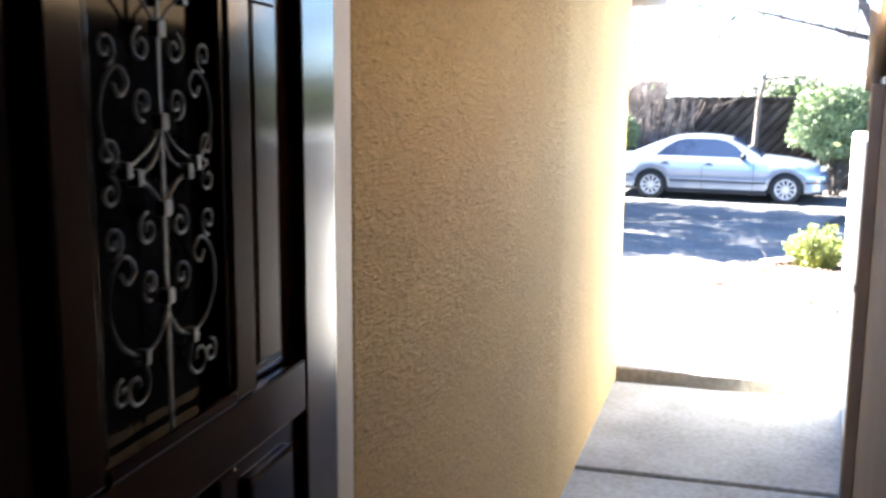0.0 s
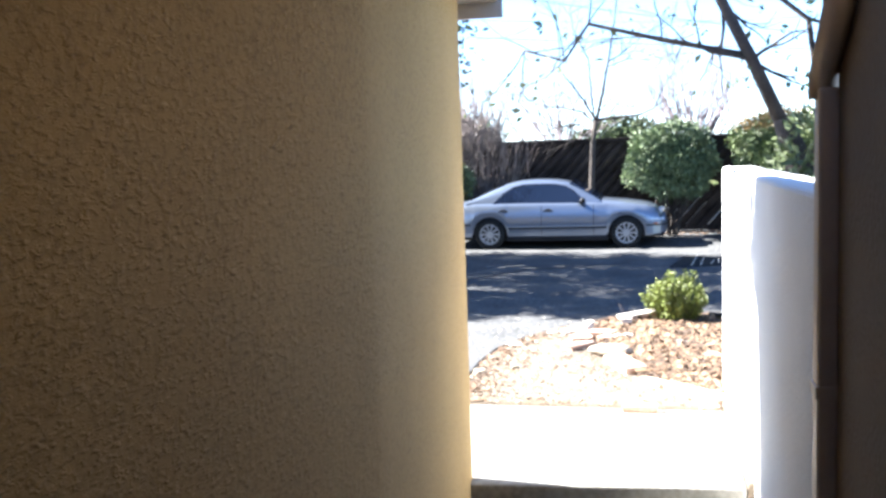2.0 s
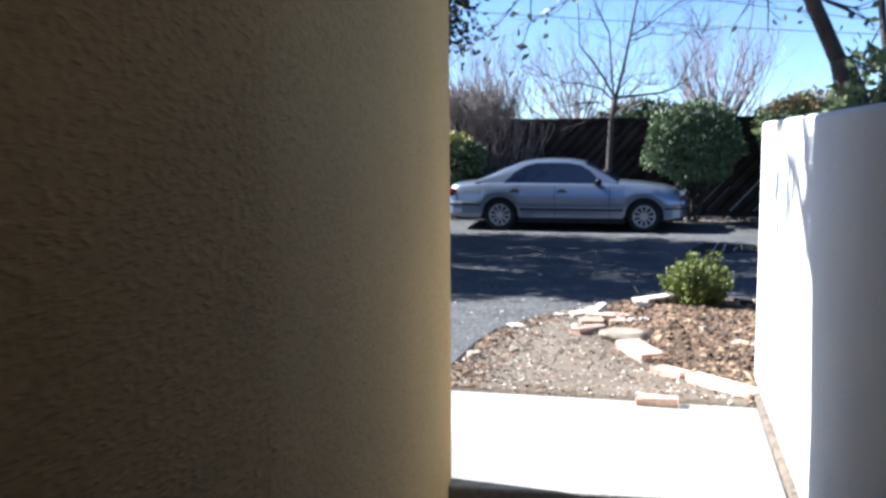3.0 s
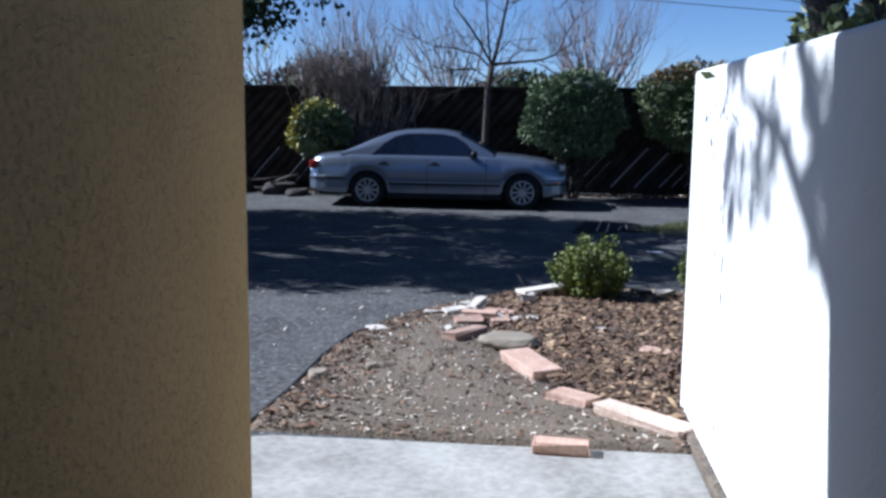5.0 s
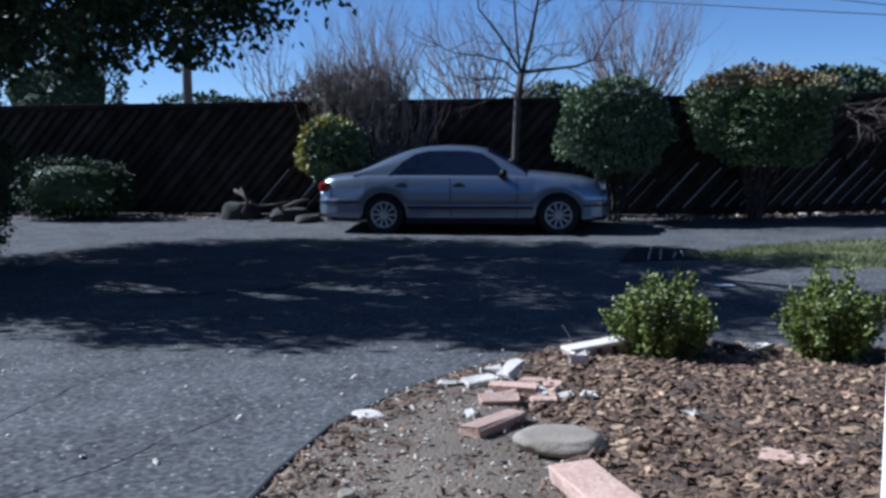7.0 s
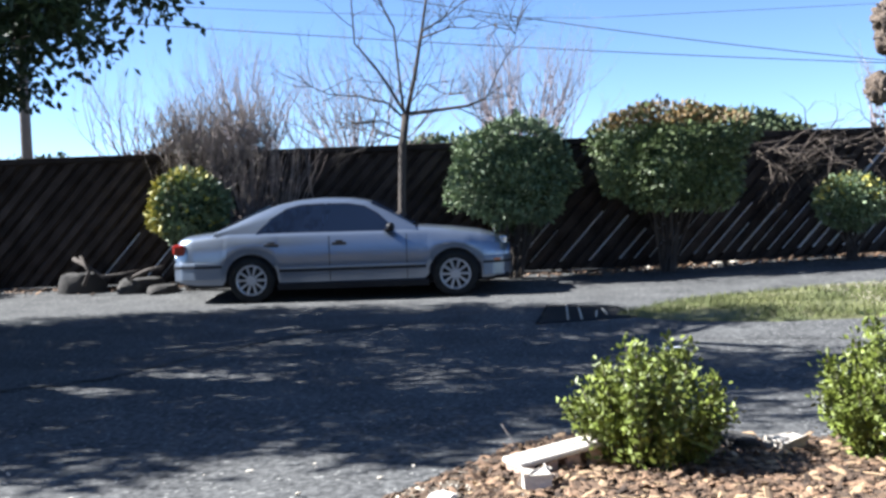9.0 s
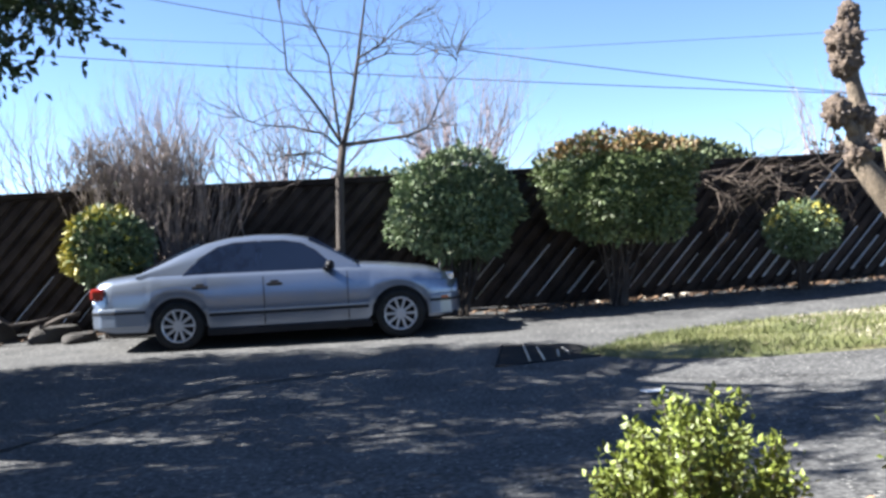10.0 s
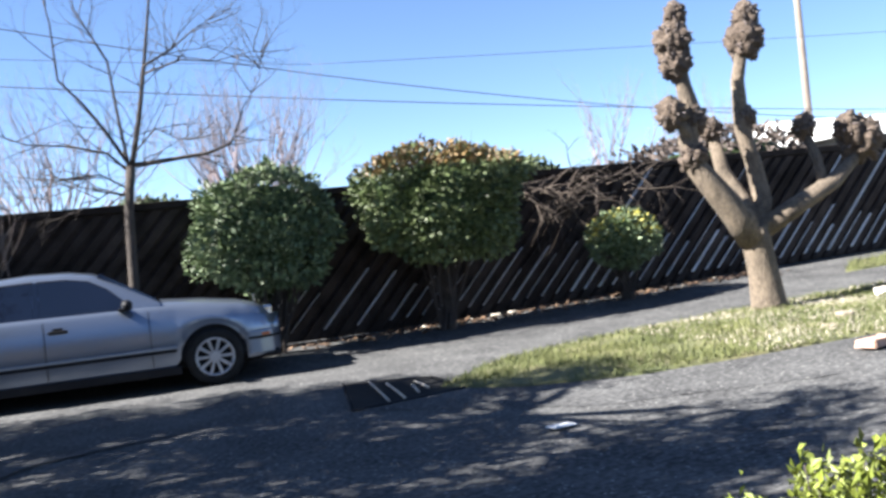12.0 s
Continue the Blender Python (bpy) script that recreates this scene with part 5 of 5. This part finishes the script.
def blades(name, poly, count, box_, seed, material, h):
    rng = random.Random(seed)
    v, f = [], []
    while count:
        x, y = rng.uniform(box_[0], box_[2]), rng.uniform(box_[1], box_[3])
        if not inside(poly, x, y) or noise.noise((x * 1.1, y * 1.1, seed)) < rng.uniform(-0.6, 0.25):
            continue
        count -= 1
        a, L = rng.uniform(0, 6.28), h * rng.uniform(0.5, 1.4)
        z = ground_z(x, y) + 0.015
        b = len(v)
        dx, dy = 0.006 * math.cos(a), 0.006 * math.sin(a)
        lx, ly = rng.gauss(0, 0.4) * L, rng.gauss(0, 0.4) * L
        v += [(x - dx, y - dy, z), (x + dx, y + dy, z), (x + lx, y + ly, z + L)]
        f.append((b, b + 1, b + 2))
    tagged(raw(name, v, f, material), "short green and dry grass blades", "grass", kind="stuff")


blades("grass", GRASS_POLY, 26000, (4.5, -4.1, 12, -0.9), 2, GRASS, 0.055)
blades("grass", GRASS_POLY, 12000, (7.2, -4.1, 14, -0.9), 5, PEBBLE, 0.04)
blades("grass", FAR_GRASS, 8000, (12, 0.8, 22, 2), 7, GRASS, 0.09)
stone(10.2, -3.3, 0.35, 0.3, 9, "low reddish stone in the grass", BRICK)
stone(10.3, -1.9, 0.16, 0.7, 11, "pale stone in the grass", MORTAR)


# ---- cracks in the asphalt ----
def crack(points, width, seed):
    rng = random.Random(seed)
    pts = []
    for (x0, y0), (x1, y1) in zip(points, points[1:]):
        n = max(2, int(math.hypot(x1 - x0, y1 - y0) / 0.12))
        for i in range(n):
            k = i / n
            pts.append((x0 + (x1 - x0) * k + rng.gauss(0, 0.015), y0 + (y1 - y0) * k + rng.gauss(0, 0.015)))
    v, f = [], []
    for i, (x, y) in enumerate(pts):
        a, b = pts[max(i - 1, 0)], pts[min(i + 1, len(pts) - 1)]
        d = Vector((b[0] - a[0], b[1] - a[1], 0)).normalized()
        w = width * rng.uniform(0.4, 1.2)
        z = ground_z(x, y) + 0.017
        for s in (-1, 1):
            v.append((x - d.y * w * s, y + d.x * w * s, z))
        if i:
            j = 2 * i
            f.append((j - 2, j - 1, j + 1, j))
    tagged(raw("crack", v, f, TAR), "dark crack in the driveway asphalt", "crack", kind="structure")


crack([(-0.6, -12.6), (0.45, -11.3), (0.36, -9.9), (0.9, -8.8)], 0.006, 1)
crack([(-0.6, -12.1), (-1.5, -10.4), (-2.4, -8.6)], 0.006, 2)
crack([(0.7, -13.0), (1.3, -11.4), (1.5, -10.4)], 0.006, 3)
crack([(-1.2, -6.3), (0.05, -5.6), (0.9, -3.9), (1.3, -3.3), (2.4, -2.9)], 0.045, 4)
crack([(3.6, -3.0), (5.2, -4.6), (7.0, -5.2)], 0.012, 5)

# ---- downspout on the brown wall ----
spout = empty("downspout", (4.09, -16.40, 0))
tagged(spout, "painted metal downspout with an elbow on the house corner", "downspout")
part("pipe", box(-0.03, -0.045, SLAB, 0.03, 0.045, 2.22, 0.01), SPOUT, spout)
tube("elbow", [(-0.01, 0, 2.19), (-0.01, -0.01, 2.255), (-0.012, -0.27, 2.42), (-0.012, -0.29, 2.50), (-0.012, -0.29, 3.05)], 0.044, SPOUT, spout, 4)
part("pipe_strap", box(-0.036, -0.05, 1.30, 0.034, 0.05, 1.34, 0.004), SPOUT, spout)
# Added out of view, to keep the sun off the brown wall.
tagged(link("shade_roof", prism([(3.69, -19.0), (3.69, -16.3), (4.6, -16.3), (4.6, -19.0)], 3.055, 3.2, 0.01), ROOFING), "unseen roof added to shade the brown wall", "roof", kind="structure")


shrub("shrub", (4.78, -13.3, 0.27), (4.62, -13.25, 1.74), (0.36, 1.15, 0.46), LEAF_MID, "leafy green shrub along the back of the white wall", 3600, 0.06, 35, rough=0.35)


# ---- tree behind the white wall ----
def yard_tree():
    at = (4.58, -13.1, ground_z(4.58, -13.1))
    t = empty("yard_tree", at)
    tagged(t, "small spreading tree with sparse green leaves behind the wall", "tree")
    rng = random.Random(17)
    o = Vector(at)

    def L(x, z, y=0.0):
        return Vector((x - 0.14, -13.1 + y, z - 0.07)) - o
    v, f, ends = [], [], []
    tube_data([L(4.75, 0.0), L(4.72, 0.9), L(4.64, 1.7), L(4.54, 2.1), L(4.48, 2.28)], [0.12, 0.10, 0.085, 0.075, 0.058], 10, v, f)
    raw("trunk", v, f, DARKBARK, t, smooth=True)
    for pts, r in (([L(4.50, 2.2), L(4.30, 2.65), L(4.10, 3.06), L(3.80, 3.45), L(3.6, 4.0)], 0.046), ([L(4.28, 2.68), L(3.75, 2.82, 0.1), L(3.28, 2.95, 0.1), L(3.12, 2.72, 0.1), L(2.85, 2.80, 0.1)], 0.019),
                   ([L(4.66, 1.6), L(4.75, 2.2, 0.2), L(4.66, 2.9, 0.2), L(4.2, 3.3, 0.2), L(3.9, 3.35, 0.2)], 0.026), ([L(4.6, 1.9), L(4.95, 2.5), L(5.2, 3.2), L(5.3, 3.9)], 0.045)):
        v, f = [], []
        n = len(pts)
        tube_data(pts, [r * (1 - 0.6 * i / (n - 1)) for i in range(n)], 8, v, f)
        for i in range(1, n):
            for k in range(3):
                d = Vector((rng.gauss(0, 1), rng.gauss(0, 0.7), rng.gauss(0.2, 0.8))).normalized()
                grow(v, f, pts[i], d, rng.uniform(0.25, 0.5), r * 0.3, 2, rng, spread=0.5, up=0.1, sides=4, ends=ends)
        raw("limb", v, f, DARKBARK, t, smooth=True)

    def sample(r):
        p, d = r.choice(ends)
        return p + Vector((r.gauss(0, 0.07), r.gauss(0, 0.07), r.gauss(0, 0.07))), d
    leaf_cloud("crown", 560, sample, 0.06, LEAF_MID, t, "sparse small green leaves", seed=3, droop=0.4)


yard_tree()
shrub("shrub", (5.15, -11.9, 0.27), (5.1, -11.9, 1.55), (0.68, 0.5, 0.62), LEAF_MID, "leafy green shrub behind the white wall", 3200, 0.06, 31, rough=0.3)


# ---- beyond the fence ----
def far_bare_tree(x, y, h, spread, seed, stems=7, label="leafless tree beyond the fence"):
    t = empty("bare_tree", (x, y, ground_z(x, y)))
    tagged(t, label, "tree", "bare trees beyond the fence")
    rng = random.Random(seed)
    v, f = [], []
    tube_data([(0, 0, -0.1), (0, 0, h * 0.22), (0.02, 0, h * 0.35)], [0.09, 0.08, 0.07], 8, v, f)
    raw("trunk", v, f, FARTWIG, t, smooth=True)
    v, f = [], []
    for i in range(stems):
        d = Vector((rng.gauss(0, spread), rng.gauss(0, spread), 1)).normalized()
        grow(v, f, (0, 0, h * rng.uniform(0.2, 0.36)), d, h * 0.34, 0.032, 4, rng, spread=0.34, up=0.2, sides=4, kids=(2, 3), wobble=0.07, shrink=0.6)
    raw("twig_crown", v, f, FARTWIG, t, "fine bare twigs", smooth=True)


far_bare_tree(4.45, 8.2, 4.9, 0.5, 41, 44)
far_bare_tree(-1.6, 7.0, 4.6, 0.6, 42, 30)
far_bare_tree(0.6, 8.5, 4.9, 0.55, 43, 26)
far_bare_tree(-4.5, 9.0, 4.6, 0.5, 44, 9)
far_bare_tree(12.6, 8.5, 4.4, 0.45, 45, 10)
far_bare_tree(15.5, 9.5, 3.9, 0.5, 46, 8)
for x, y, rx, rz, zc, s, m_ in ((-8.5, 14, 2.6, 1.1, 2.0, 51, FARGREEN), (-3.8, 12.0, 1.8, 1.1, 2.3, 52, FARBROWN), (2.2, 11, 1.4, 0.8, 2.1, 53, FARGREEN), (8.6, 6.0, 1.3, 0.8, 2.1, 54, FARGREEN), (13.2, 5.2, 2.2, 0.9, 2.1, 55, FARBROWN), (-12, 11, 2.0, 1.9, 2.6, 56, FARGREEN), (22, 14, 3.0, 1.5, 2.2, 57, FARGREEN)):
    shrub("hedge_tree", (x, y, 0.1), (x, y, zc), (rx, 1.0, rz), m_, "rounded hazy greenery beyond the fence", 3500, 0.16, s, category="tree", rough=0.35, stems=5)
# brown creeper over the fence between the shrubs
cre = empty("vine", (8.3, 2.5, 2.0))
tagged(cre, "tangle of bare brown vines over the fence top", "vine")
rng_v = random.Random(61)
vv, ff = [], []
for i in range(38):
    grow(vv, ff, (rng_v.uniform(-0.9, 1.6), -0.12, rng_v.uniform(-0.3, 0.25)), Vector((rng_v.gauss(0, 1), -0.3, rng_v.gauss(-0.05, 0.35))).normalized(), rng_v.uniform(0.4, 0.8), 0.012, 2, rng_v, spread=0.5, up=-0.05, sides=4)
tagged(raw("vine_tangle", vv, ff, VINE, cre, smooth=True), kind="stuff")


def utility_pole(x, y, h, arm):
    p = empty("utility_pole", (x, y, ground_z(x, y)))
    tagged(p, "wooden utility pole beyond the fence", "pole", "utility poles")
    tube("mast", [(0, 0, -0.2), (0, 0, h)], [0.14, 0.10], POLE, p, 10)
    if arm:
        part("crossarm", box(-1.1, -0.17, h - 0.7, 1.1, -0.06, h - 0.58, 0.01), POLE, p)
        for k in (-1, -0.4, 0.4, 1):
            part("insulator", box(k - 0.04, -0.15, h - 0.579, k + 0.04, -0.08, h - 0.45, 0.02), TRIM, p)


utility_pole(-7.2, 9.0, 9.0, False)
utility_pole(23.7, 15.2, 8.4, True)


def wire(p0, p1, sag, r=0.007):
    pts = []
    for i in range(25):
        k = i / 24
        q = Vector(p0).lerp(Vector(p1), k)
        q.z -= sag * 4 * k * (1 - k)
        pts.append(q)
    tagged(tube("wire", pts, r, CABLE, sides=5), "dark overhead utility wire", "wire", "overhead wires")


wire((-8, 10, 8.45), (30, 10, 3.0), 1.1, 0.012)
wire((-8, 10, 6.7), (6.2, 10, 5.6), 0.12)
wire((6.2, 10, 5.6), (30, 10, 6.0), 0.05)
wire((-8, 10, 6.25), (30, 10, 3.3), 0.35, 0.012)

# far building with a white roof, seen over the fence
far = empty("house", (27.0, 13.0, ground_z(27, 13)))
tagged(far, "low house with a white roof far beyond the fence", "house")
part("wall", box(-6, -2, 0, 6, 4, 2.35, 0.02), INTERIOR, far)
bm = bmesh.new()
rv = [bm.verts.new(p) for p in ((-6.4, -2.4, 2.3), (6.4, -2.4, 2.3), (6.4, 4.4, 2.3), (-6.4, 4.4, 2.3), (-6.0, 1, 3.2), (6.0, 1, 3.2))]
for q in ((0, 1, 5, 4), (1, 2, 5), (2, 3, 4, 5), (3, 0, 4), (3, 2, 1, 0)):
    bm.faces.new([rv[i] for i in q])
part("roof", bm, WHITEROOF, far, "white low pitched roof")
# low dark clipped hedge under the oak
shrub("hedge", (-6.5, 1.9, 0.03), (-6.5, 1.85, 0.66), (1.25, 0.42, 0.55), LEAF_OAK, "low dark hedge along the shaded fence", 4200, 0.07, 71, boxy=0.7)
